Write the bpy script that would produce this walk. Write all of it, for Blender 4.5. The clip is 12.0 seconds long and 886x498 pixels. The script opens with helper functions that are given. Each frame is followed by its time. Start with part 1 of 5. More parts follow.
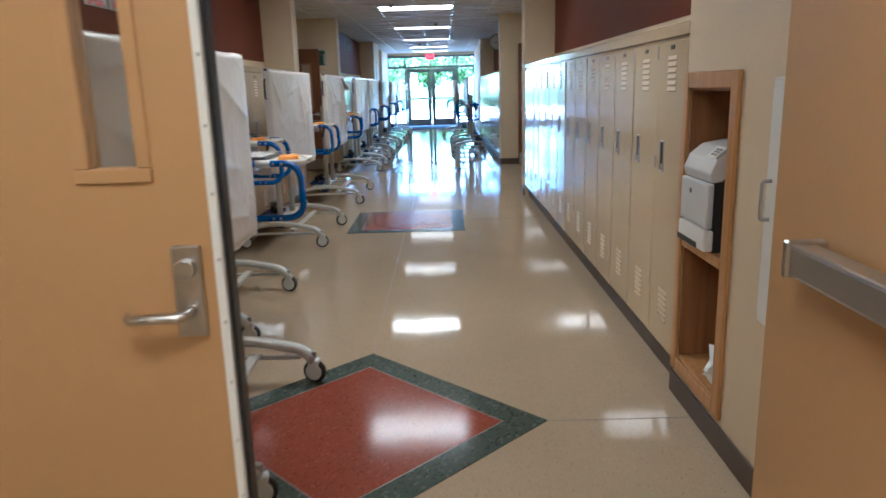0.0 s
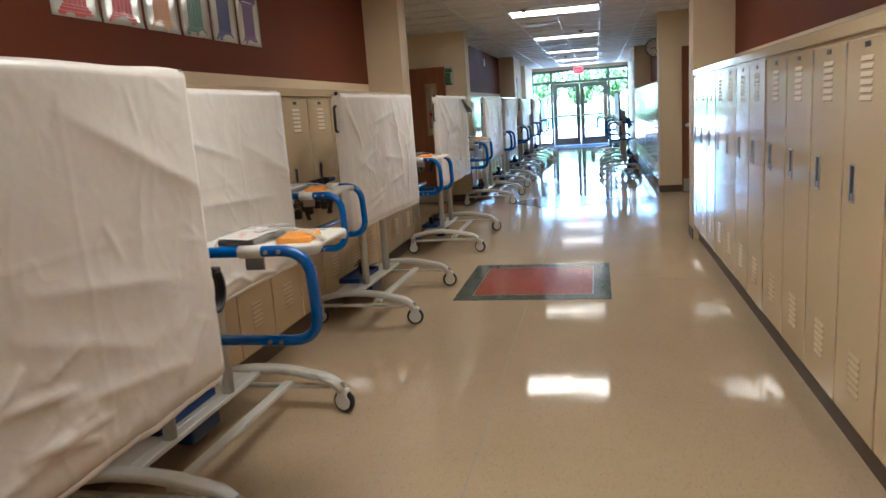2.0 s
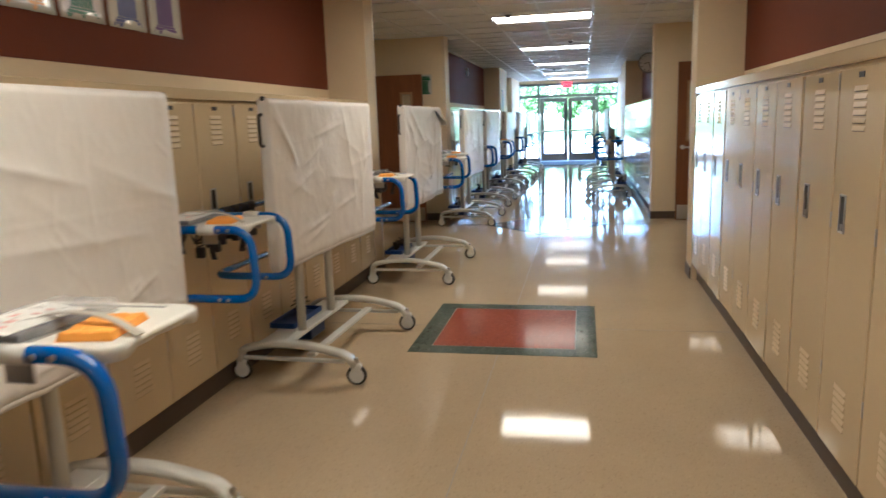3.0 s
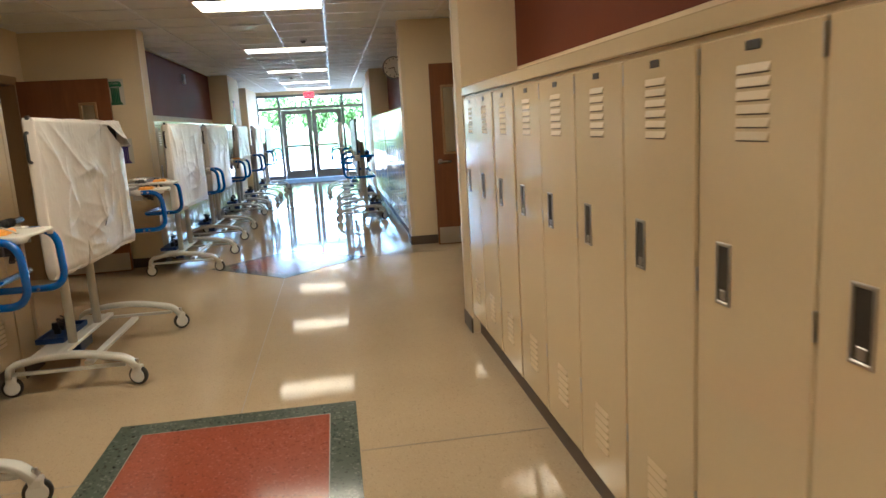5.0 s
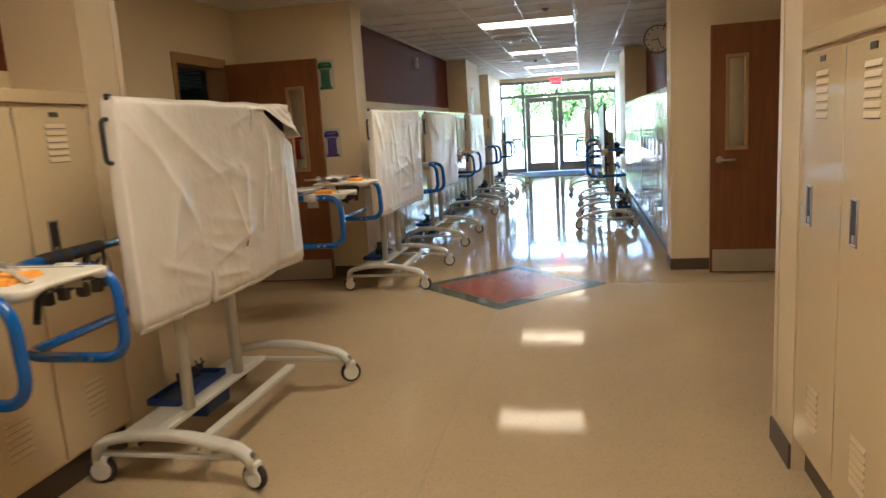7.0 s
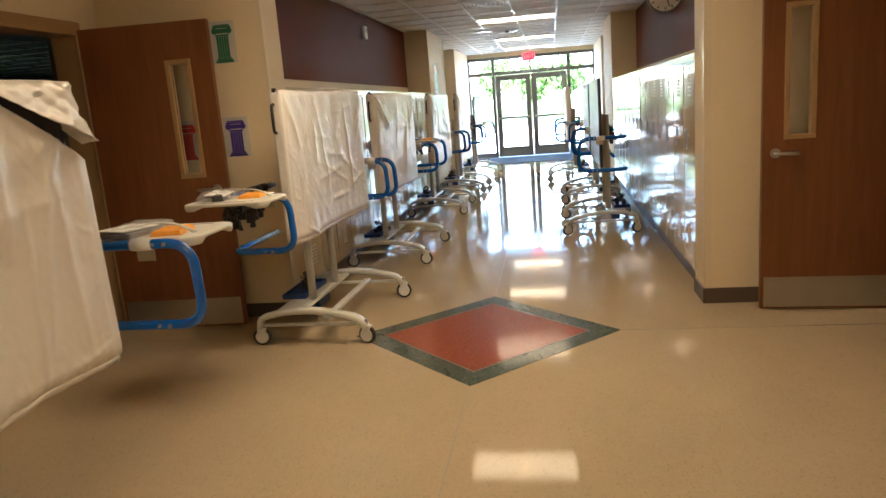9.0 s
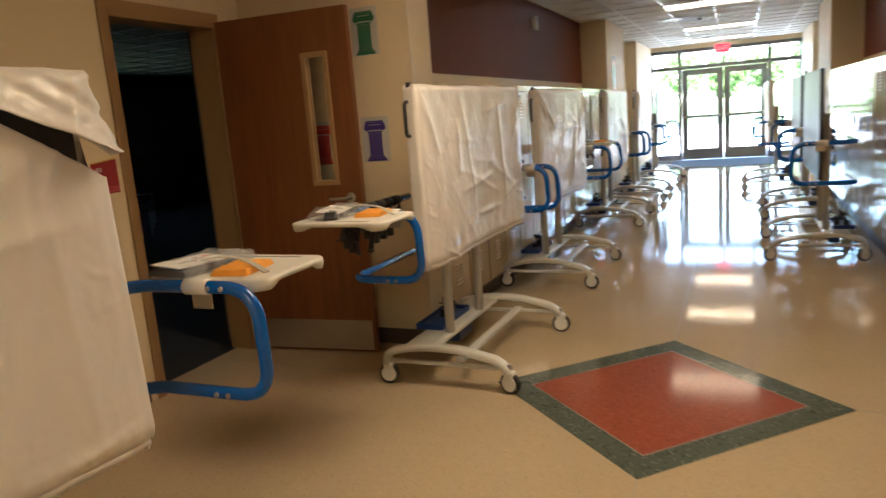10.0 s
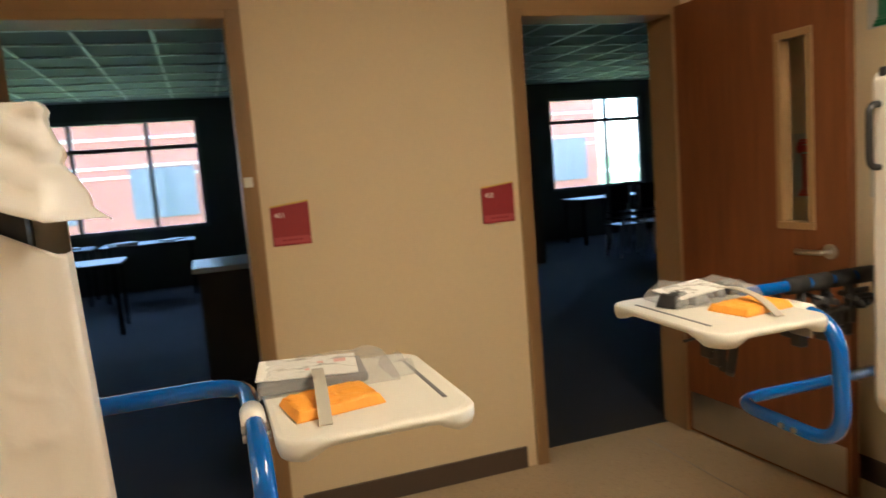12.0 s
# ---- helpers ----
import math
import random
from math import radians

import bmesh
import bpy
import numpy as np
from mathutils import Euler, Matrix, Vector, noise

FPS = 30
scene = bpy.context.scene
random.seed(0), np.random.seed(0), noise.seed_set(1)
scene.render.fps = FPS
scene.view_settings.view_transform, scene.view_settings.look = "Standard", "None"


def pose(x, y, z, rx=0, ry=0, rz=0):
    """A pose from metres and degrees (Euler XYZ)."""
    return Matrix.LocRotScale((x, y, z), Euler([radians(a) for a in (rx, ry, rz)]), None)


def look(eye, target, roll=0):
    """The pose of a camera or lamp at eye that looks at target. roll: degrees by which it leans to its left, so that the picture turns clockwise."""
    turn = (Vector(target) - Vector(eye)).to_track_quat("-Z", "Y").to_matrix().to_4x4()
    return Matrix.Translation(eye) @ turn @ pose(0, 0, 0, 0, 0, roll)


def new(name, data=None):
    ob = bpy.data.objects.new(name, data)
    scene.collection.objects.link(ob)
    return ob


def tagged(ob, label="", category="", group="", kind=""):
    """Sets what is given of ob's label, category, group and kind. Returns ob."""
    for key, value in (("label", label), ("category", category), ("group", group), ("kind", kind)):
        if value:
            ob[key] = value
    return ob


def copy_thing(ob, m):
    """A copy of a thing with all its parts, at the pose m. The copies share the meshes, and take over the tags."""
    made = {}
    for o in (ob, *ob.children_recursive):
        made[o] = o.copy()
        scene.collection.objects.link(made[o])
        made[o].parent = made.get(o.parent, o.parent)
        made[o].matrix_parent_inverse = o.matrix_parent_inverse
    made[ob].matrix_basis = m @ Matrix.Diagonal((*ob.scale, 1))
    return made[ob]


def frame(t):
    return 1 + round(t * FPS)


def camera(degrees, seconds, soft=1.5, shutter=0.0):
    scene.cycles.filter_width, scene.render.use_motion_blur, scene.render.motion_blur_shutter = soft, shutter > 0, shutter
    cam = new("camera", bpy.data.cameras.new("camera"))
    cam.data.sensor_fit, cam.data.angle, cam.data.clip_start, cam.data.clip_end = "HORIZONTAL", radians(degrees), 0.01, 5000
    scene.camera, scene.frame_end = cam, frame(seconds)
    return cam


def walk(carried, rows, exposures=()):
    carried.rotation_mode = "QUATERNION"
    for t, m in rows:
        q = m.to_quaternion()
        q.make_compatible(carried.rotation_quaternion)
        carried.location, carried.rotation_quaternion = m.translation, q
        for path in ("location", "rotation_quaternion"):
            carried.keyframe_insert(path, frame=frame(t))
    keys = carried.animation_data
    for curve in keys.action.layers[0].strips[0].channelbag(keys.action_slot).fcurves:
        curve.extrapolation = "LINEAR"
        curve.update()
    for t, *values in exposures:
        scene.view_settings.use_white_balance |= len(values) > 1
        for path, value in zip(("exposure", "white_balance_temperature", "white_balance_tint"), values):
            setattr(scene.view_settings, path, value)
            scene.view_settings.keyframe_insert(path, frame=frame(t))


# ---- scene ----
# camera and walk
cam = camera(64.7, 12.0, shutter=0.35)
PATH = [
    (0, (1.618, -0.759, 1.419), (1.607, 1.19, 0.967), -1.6),
    (0.5, (1.619, -0.273, 1.412), (1.708, 1.677, 0.973), -1.6),
    (1, (1.691, 0.181, 1.41), (1.646, 2.115, 0.903), -2.3),
    (1.5, (1.683, 0.615, 1.43), (1.342, 2.537, 0.991), -3.7),
    (2, (1.737, 1.039, 1.436), (1.299, 2.952, 1.053), -4.1),
    (2.5, (1.77, 1.513, 1.436), (1.279, 3.416, 1.065), -2.5),
    (3, (1.727, 1.974, 1.455), (1.333, 3.901, 1.096), -2.0),
    (3.5, (1.801, 2.438, 1.459), (1.806, 4.411, 1.134), -1.2),
    (3.7, (1.809, 2.6, 1.448), (2.039, 4.564, 1.146), 0.2),
    (5.3, (1.807, 4.017, 1.444), (2.061, 5.967, 1.081), -4.2),
    (5.5, (1.77, 4.188, 1.448), (1.878, 6.152, 1.087), -5.0),
    (6, (1.78, 4.678, 1.416), (1.452, 6.613, 1.028), -5.3),
    (6.5, (1.783, 5.138, 1.434), (1.331, 7.054, 1.081), -3.9),
    (7, (1.885, 5.567, 1.416), (1.486, 7.496, 1.075), -3.5),
    (7.5, (1.909, 6.027, 1.407), (1.548, 7.958, 1.035), -3.0),
    (9.3, (1.674, 7.638, 1.441), (1.352, 9.571, 1.042), -4.6),
    (9.5, (1.678, 7.788, 1.441), (1.264, 9.707, 1.06), -4.4),
    (10, (1.58, 8.245, 1.433), (0.796, 10.048, 1.066), -4.5),
    (10.5, (1.528, 8.68, 1.44), (0.515, 10.366, 1.078), -5.7),
    (11, (1.529, 9.04, 1.46), (0.103, 10.403, 1.126), -5.0),
    (11.5, (1.449, 9.377, 1.455), (-0.217, 10.443, 1.159), -3.1),
    (12, (1.468, 9.659, 1.449), (-0.416, 10.291, 1.217), -4.6),
]
walk(cam, [(t, look(eye, target, roll)) for t, eye, target, roll in PATH], [(0.0, 4.67, 4150, 8), (0.6, 4.86, 4500, 9), (2.5, 4.72, 4650, 9), (3.5, 5.0, 4950, 8), (5.5, 4.9, 5150, 6), (7.5, 4.95, 5600, 10), (9.5, 5.12, 6000, 11), (10.0, 5.02, 6000, 12), (10.5, 5.07, 6700, 12), (11.0, 5.38, 7000, 11), (11.5, 5.55, 5700, 8), (12.0, 5.57, 5550, 8)])

# world, sun
world = bpy.data.worlds.new("sky")
scene.world = world
world.use_nodes = True
_wn = world.node_tree.nodes
_sky = _wn.new("ShaderNodeTexSky")
_sky.sky_type, _sky.sun_disc = "NISHITA", False
_sky.sun_elevation, _sky.sun_rotation = radians(50), radians(177.3)
world.node_tree.links.new(_sky.outputs[0], _wn["Background"].inputs[0])
_wn["Background"].inputs[1].default_value = 0.115
sun = new("sun", bpy.data.lights.new("sun", "SUN"))
sun.data.energy, sun.data.angle, sun.data.color = 4.2, radians(0.5), (1.0, 0.97, 0.93)
sun.matrix_basis = look((1.5, -32, 40), (0, 0, 0))
LAMP = 0.72

# materials
def mat(name, base, rough=0.5, metal=0.0, vary=0.06, scale=8.0, bump=0.0, bscale=60.0, coat=0.0, spec=0.5, fine=0.0, island=0.0):
    """Painted or moulded surface: base colour with slow stains and fine grain, slight relief."""
    m = bpy.data.materials.new(name)
    m.use_nodes = True
    nt = m.node_tree
    b = nt.nodes["Principled BSDF"]
    b.inputs["Roughness"].default_value = rough
    b.inputs["Metallic"].default_value = metal
    b.inputs["Coat Weight"].default_value = coat
    b.inputs["Coat Roughness"].default_value = 0.08
    b.inputs["Specular IOR Level"].default_value = spec
    co = nt.nodes.new("ShaderNodeTexCoord")
    n1 = nt.nodes.new("ShaderNodeTexNoise")
    n1.inputs["Scale"].default_value, n1.inputs["Detail"].default_value = scale * 0.25, 4
    nt.links.new(co.outputs["Object"], n1.inputs["Vector"])
    n2 = nt.nodes.new("ShaderNodeTexNoise")
    n2.inputs["Scale"].default_value, n2.inputs["Detail"].default_value = scale * 12, 3
    nt.links.new(co.outputs["Object"], n2.inputs["Vector"])
    mx = nt.nodes.new("ShaderNodeMath")
    mx.operation = "MULTIPLY_ADD"
    nt.links.new(n2.outputs[0], mx.inputs[0])
    mx.inputs[1].default_value = 0.35 + fine
    nt.links.new(n1.outputs[0], mx.inputs[2])
    mr = nt.nodes.new("ShaderNodeMapRange")
    mr.inputs[1].default_value, mr.inputs[2].default_value = 0.3, 1.05 + fine
    mr.inputs[3].default_value, mr.inputs[4].default_value = 1 - vary, 1 + vary
    nt.links.new(mx.outputs[0], mr.inputs[0])
    hs = nt.nodes.new("ShaderNodeHueSaturation")
    hs.inputs["Color"].default_value = (*base, 1)
    nt.links.new(mr.outputs[0], hs.inputs["Value"])
    nt.links.new(hs.outputs[0], b.inputs["Base Color"])
    rr = nt.nodes.new("ShaderNodeMapRange")
    rr.inputs[3].default_value, rr.inputs[4].default_value = rough * 0.85, min(1, rough * 1.2)
    nt.links.new(n1.outputs[0], rr.inputs[0])
    nt.links.new(rr.outputs[0], b.inputs["Roughness"])
    if bump:
        nb = nt.nodes.new("ShaderNodeTexNoise")
        nb.inputs["Scale"].default_value, nb.inputs["Detail"].default_value = bscale, 3
        nt.links.new(co.outputs["Object"], nb.inputs["Vector"])
        bp = nt.nodes.new("ShaderNodeBump")
        bp.inputs["Strength"].default_value, bp.inputs["Distance"].default_value = bump, 0.01
        nt.links.new(nb.outputs[0], bp.inputs["Height"])
        nt.links.new(bp.outputs[0], b.inputs["Normal"])
    return m


def emitter(name, colour, strength):
    m = bpy.data.materials.new(name)
    m.use_nodes = True
    b = m.node_tree.nodes["Principled BSDF"]
    b.inputs["Base Color"].default_value = (*colour, 1)
    b.inputs["Emission Color"].default_value = (*colour, 1)
    b.inputs["Emission Strength"].default_value = strength
    return m


def glass(name, tint=(1, 1, 1), rough=0.0):
    m = bpy.data.materials.new(name)
    m.use_nodes = True
    nt = m.node_tree
    b = nt.nodes["Principled BSDF"]
    b.inputs["Base Color"].default_value = (*tint, 1)
    b.inputs["Transmission Weight"].default_value = 1.0
    b.inputs["Roughness"].default_value = rough
    b.inputs["IOR"].default_value = 1.15
    return m


def terrazzo(name, base, chips, rough=0.1, size=90.0):
    """Polished terrazzo: small chips of two tones in a matrix, slow stains, a waxed surface."""
    m = bpy.data.materials.new(name)
    m.use_nodes = True
    nt = m.node_tree
    b = nt.nodes["Principled BSDF"]
    co = nt.nodes.new("ShaderNodeTexCoord")
    vo = nt.nodes.new("ShaderNodeTexVoronoi")
    vo.inputs["Scale"].default_value = size
    nt.links.new(co.outputs["Object"], vo.inputs["Vector"])
    ramp = nt.nodes.new("ShaderNodeValToRGB")
    ramp.color_ramp.interpolation = "CONSTANT"
    e = ramp.color_ramp.elements
    e[0].position, e[0].color = 0.0, (*base, 1)
    e[1].position, e[1].color = 0.8, (*chips[0], 1)
    x = e.new(0.9)
    x.color = (*chips[1], 1)
    x = e.new(0.97)
    x.color = (*chips[2], 1)
    sep = nt.nodes.new("ShaderNodeSeparateColor")
    nt.links.new(vo.outputs["Color"], sep.inputs[0])
    nt.links.new(sep.outputs[0], ramp.inputs[0])
    n1 = nt.nodes.new("ShaderNodeTexNoise")
    n1.inputs["Scale"].default_value, n1.inputs["Detail"].default_value = 1.3, 5
    nt.links.new(co.outputs["Object"], n1.inputs["Vector"])
    mr = nt.nodes.new("ShaderNodeMapRange")
    mr.inputs[3].default_value, mr.inputs[4].default_value = 0.88, 1.1
    nt.links.new(n1.outputs[0], mr.inputs[0])
    hs = nt.nodes.new("ShaderNodeHueSaturation")
    nt.links.new(ramp.outputs[0], hs.inputs["Color"])
    nt.links.new(mr.outputs[0], hs.inputs["Value"])
    nt.links.new(hs.outputs[0], b.inputs["Base Color"])
    rr = nt.nodes.new("ShaderNodeMapRange")
    rr.inputs[3].default_value, rr.inputs[4].default_value = rough * 0.6, rough * 1.5
    nt.links.new(n1.outputs[0], rr.inputs[0])
    nt.links.new(rr.outputs[0], b.inputs["Roughness"])
    b.inputs["IOR"].default_value = 1.5
    b.inputs["Specular IOR Level"].default_value = 0.2
    n3 = nt.nodes.new("ShaderNodeTexNoise")
    n3.inputs["Scale"].default_value, n3.inputs["Detail"].default_value = 6.0, 2
    nt.links.new(co.outputs["Object"], n3.inputs["Vector"])
    bp = nt.nodes.new("ShaderNodeBump")
    bp.inputs["Strength"].default_value, bp.inputs["Distance"].default_value = 0.05, 0.01
    nt.links.new(n3.outputs[0], bp.inputs["Height"])
    nt.links.new(bp.outputs[0], b.inputs["Normal"])
    return m


def wood(name, dark, light, rough=0.4, axis=2, scale=5.0):
    m = bpy.data.materials.new(name)
    m.use_nodes = True
    nt = m.node_tree
    b = nt.nodes["Principled BSDF"]
    co = nt.nodes.new("ShaderNodeTexCoord")
    mp = nt.nodes.new("ShaderNodeMapping")
    s = [scale * 5] * 3
    s[axis] = scale * 0.35
    mp.inputs["Scale"].default_value = s
    nt.links.new(co.outputs["Object"], mp.inputs["Vector"])
    n = nt.nodes.new("ShaderNodeTexNoise")
    n.inputs["Scale"].default_value, n.inputs["Detail"].default_value, n.inputs["Distortion"].default_value = 1.0, 6, 0.6
    nt.links.new(mp.outputs[0], n.inputs["Vector"])
    r = nt.nodes.new("ShaderNodeValToRGB")
    r.color_ramp.elements[0].position, r.color_ramp.elements[0].color = 0.3, (*dark, 1)
    r.color_ramp.elements[1].position, r.color_ramp.elements[1].color = 0.7, (*light, 1)
    nt.links.new(n.outputs[0], r.inputs[0])
    nt.links.new(r.outputs[0], b.inputs["Base Color"])
    b.inputs["Roughness"].default_value = rough
    bp = nt.nodes.new("ShaderNodeBump")
    bp.inputs["Strength"].default_value, bp.inputs["Distance"].default_value = 0.1, 0.004
    nt.links.new(n.outputs[0], bp.inputs["Height"])
    nt.links.new(bp.outputs[0], b.inputs["Normal"])
    return m


def creased(name, base, rough):
    """Thin sheeting with sharp creases at two sizes."""
    m = mat(name, base, rough, vary=0.04, scale=3)
    nt = m.node_tree
    co = nt.nodes.new("ShaderNodeTexCoord")
    last = None
    for sc, st, stretch in ((3.1, 0.30, (1, 0.9, 0.8)), (8.0, 0.26, (1, 1.0, 0.9)), (23.0, 0.13, (1, 1, 1))):
        mp = nt.nodes.new("ShaderNodeMapping")
        mp.inputs["Scale"].default_value = stretch
        mp.inputs["Rotation"].default_value = (0.5, 0.2, 0.1 * sc)
        nt.links.new(co.outputs["Object"], mp.inputs["Vector"])
        oi = nt.nodes.new("ShaderNodeObjectInfo")
        ad = nt.nodes.new("ShaderNodeVectorMath")
        ad.operation = "MULTIPLY_ADD"
        ad.inputs[0].default_value = (9, 5, 3)
        nt.links.new(oi.outputs["Random"], ad.inputs[1])
        nt.links.new(mp.outputs[0], ad.inputs[2])
        n = nt.nodes.new("ShaderNodeTexNoise")
        n.inputs["Scale"].default_value, n.inputs["Detail"].default_value, n.inputs["Distortion"].default_value = sc, 1.5, 0.4
        nt.links.new(ad.outputs[0], n.inputs["Vector"])
        s1 = nt.nodes.new("ShaderNodeMath")
        s1.operation = "SUBTRACT"
        nt.links.new(n.outputs[0], s1.inputs[0])
        s1.inputs[1].default_value = 0.5
        s2 = nt.nodes.new("ShaderNodeMath")
        s2.operation = "ABSOLUTE"
        nt.links.new(s1.outputs[0], s2.inputs[0])
        bp = nt.nodes.new("ShaderNodeBump")
        bp.invert = True
        bp.inputs["Strength"].default_value, bp.inputs["Distance"].default_value = st, 0.16 / sc
        nt.links.new(s2.outputs[0], bp.inputs["Height"])
        if last is not None:
            nt.links.new(last.outputs[0], bp.inputs["Normal"])
        last = bp
    nt.links.new(last.outputs[0], nt.nodes["Principled BSDF"].inputs["Normal"])
    return m


def film(name):
    """Thin clear crinkled film: mostly see-through, with glossy glints."""
    m = mat(name, (0.8, 0.8, 0.8), 0.12, bump=0.9, bscale=45)
    nt = m.node_tree
    tr = nt.nodes.new("ShaderNodeBsdfTransparent")
    tr.inputs[0].default_value = (0.97, 0.97, 0.97, 1)
    mix = nt.nodes.new("ShaderNodeMixShader")
    mix.inputs[0].default_value = 0.2
    b = nt.nodes["Principled BSDF"]
    b.inputs["Specular IOR Level"].default_value = 1.0
    nt.links.new(tr.outputs[0], mix.inputs[1])
    nt.links.new(b.outputs[0], mix.inputs[2])
    nt.links.new(mix.outputs[0], nt.nodes["Material Output"].inputs["Surface"])
    return m


M_WALL = mat("cream wall paint", (0.70, 0.57, 0.365), 0.6, vary=0.05, scale=4, bump=0.12, bscale=160)
M_RED = mat("maroon wall paint", (0.135, 0.032, 0.0115), 0.7, vary=0.08, scale=4, bump=0.12, bscale=160, spec=0.25)
M_BASE = mat("dark brown vinyl base", (0.085, 0.06, 0.045), 0.45, vary=0.12, scale=6)
M_LOCK = mat("cream locker enamel", (0.65, 0.52, 0.32), 0.11, vary=0.03, scale=5, bump=0.03, bscale=5, coat=0.2)
M_LOUV = mat("cream pressed louvre", (0.65, 0.52, 0.32), 0.42, vary=0.03, scale=5)
# Brown that stands in for the shade line in the louvre slots.
M_LOCKIN = mat("locker slot shade", (0.13, 0.10, 0.07), 0.8)
M_STEEL = mat("brushed steel", (0.52, 0.50, 0.47), 0.3, 1.0, vary=0.1, scale=20, bump=0.03, bscale=300)
M_DARKSTEEL = mat("dark handle recess", (0.05, 0.045, 0.04), 0.4, 0.3, vary=0.1, scale=20)
M_CEIL = mat("ceiling tile", (0.78, 0.77, 0.73), 0.9, vary=0.05, scale=10, bump=0.5, bscale=120, fine=0.1)
M_TBAR = mat("ceiling grid bar", (0.80, 0.80, 0.78), 0.4, vary=0.02)
M_FLOOR = terrazzo("beige terrazzo", (0.48, 0.375, 0.24), ((0.45, 0.35, 0.222), (0.515, 0.405, 0.265), (0.37, 0.285, 0.18)), 0.06, 170)
M_FRED = terrazzo("red terrazzo", (0.30, 0.075, 0.042), ((0.25, 0.06, 0.035), (0.36, 0.11, 0.07), (0.20, 0.05, 0.03)), 0.11, 110)
M_FGRN = terrazzo("green terrazzo", (0.085, 0.105, 0.085), ((0.05, 0.065, 0.055), (0.16, 0.18, 0.15), (0.03, 0.035, 0.03)), 0.11, 90)
M_STRIP = mat("zinc divider strip", (0.30, 0.27, 0.22), 0.35, 0.4)
M_CART = mat("light grey cart enamel", (0.60, 0.59, 0.54), 0.32, vary=0.04, scale=6, coat=0.2)
M_BLUE = mat("blue powder coat", (0.002, 0.10, 0.43), 0.2, vary=0.06, scale=8, coat=0.4)
M_FOAM = mat("black foam grip", (0.02, 0.02, 0.022), 0.8, vary=0.15, scale=20, bump=0.2, bscale=120)
M_BLACK = mat("black plastic", (0.018, 0.018, 0.02), 0.4, vary=0.15, scale=12)
M_TYRE = mat("black rubber tyre", (0.025, 0.024, 0.023), 0.6, vary=0.2, scale=20)
M_HUB = mat("white caster plastic", (0.70, 0.69, 0.65), 0.35, vary=0.04)
M_TRAY = mat("ivory moulded tray", (0.67, 0.65, 0.59), 0.4, vary=0.03, scale=8, bump=0.02, bscale=300)
M_COVER = creased("white plastic sheeting", (0.74, 0.70, 0.655), 0.35)
M_BIN = mat("dark blue bin plastic", (0.006, 0.04, 0.18), 0.4, vary=0.1)
M_BOARD = mat("dark board frame", (0.03, 0.03, 0.035), 0.4, vary=0.1)
M_ENV = mat("orange envelope paper", (0.85, 0.36, 0.035), 0.6, vary=0.08, scale=10, bump=0.15, bscale=30)
M_PAPER = mat("white paper", (0.80, 0.79, 0.76), 0.6, vary=0.04)
M_BAG = film("clear plastic bag")
M_PINKP = mat("pink printed card", (0.74, 0.34, 0.30), 0.5, vary=0.25, scale=20)
M_GREYP = mat("grey component", (0.14, 0.14, 0.15), 0.5, vary=0.2, scale=14)
M_STRAP = mat("grey strap", (0.42, 0.39, 0.33), 0.6, vary=0.06)
M_DOOR = mat("tan door enamel", (0.46, 0.272, 0.10), 0.4, vary=0.05, scale=3, bump=0.05, bscale=200)
M_WDOOR = wood("stained veneer door", (0.145, 0.047, 0.0135), (0.20, 0.07, 0.021), 0.38, 2, 5)
M_FRAME = mat("tan door frame enamel", (0.33, 0.20, 0.09), 0.4, vary=0.05, scale=4)
M_OAK = wood("oak shelf trim", (0.42, 0.21, 0.058), (0.55, 0.30, 0.095), 0.4, 2, 6)
# Darker oak for the back, side and top panels inside the niche.
M_OAKIN = wood("darker oak niche panel", (0.22, 0.09, 0.025), (0.32, 0.145, 0.045), 0.5, 2, 5)
M_PRN = mat("light grey printer plastic", (0.62, 0.61, 0.58), 0.4, vary=0.03, bump=0.05, bscale=300)
M_PRND = mat("black printer plastic", (0.02, 0.022, 0.024), 0.45, vary=0.1, bump=0.05, bscale=300)
M_WHITE = mat("white enamel", (0.78, 0.76, 0.70), 0.35, vary=0.03)
M_SIGN = mat("red room sign", (0.30, 0.025, 0.035), 0.45, vary=0.05)
M_SIGNY = mat("yellow sign edge", (0.65, 0.42, 0.05), 0.5)
M_SIGN2 = mat("lighter red sign strip", (0.42, 0.07, 0.08), 0.45)
M_TXT = mat("white lettering", (0.8, 0.78, 0.75), 0.6)
# Frame metal lightened to blue-grey to carry the glare haze at the exit.
M_EXITF = mat("metal frame greyed for haze", (0.17, 0.175, 0.185), 0.4, 0.3, vary=0.08)
M_GLASS = glass("window glass", (0.96, 0.98, 0.97))
# Blue put into the exit panes so the daylight through them looks cooler.
M_EXITG = glass("exit glass blued for cool daylight", (0.90, 0.96, 1.0))
# Tint added to hold down the outdoor brightness in the classroom windows.
M_TINT = glass("classroom glass with dimming tint", (0.27, 0.29, 0.305))
M_LAMP = emitter("lamp diffuser", (1.0, 0.77, 0.48), LAMP)
# Far lamps set to a third so the walls near the exit read darker.
M_LAMP_DIM = emitter("far lamp diffuser turned down", (1.0, 0.77, 0.48), LAMP * 0.34)
M_EXIT = emitter("exit sign red", (1.0, 0.02, 0.035), 0.14)
M_VENT = mat("white vent metal", (0.72, 0.71, 0.68), 0.45)
# Base lowered so the carpet holds the dimness of the unlit rooms.
M_CARPET = mat("dimmed dark carpet", (0.019, 0.019, 0.022), 0.95, vary=0.2, scale=10, bump=0.4, bscale=200)
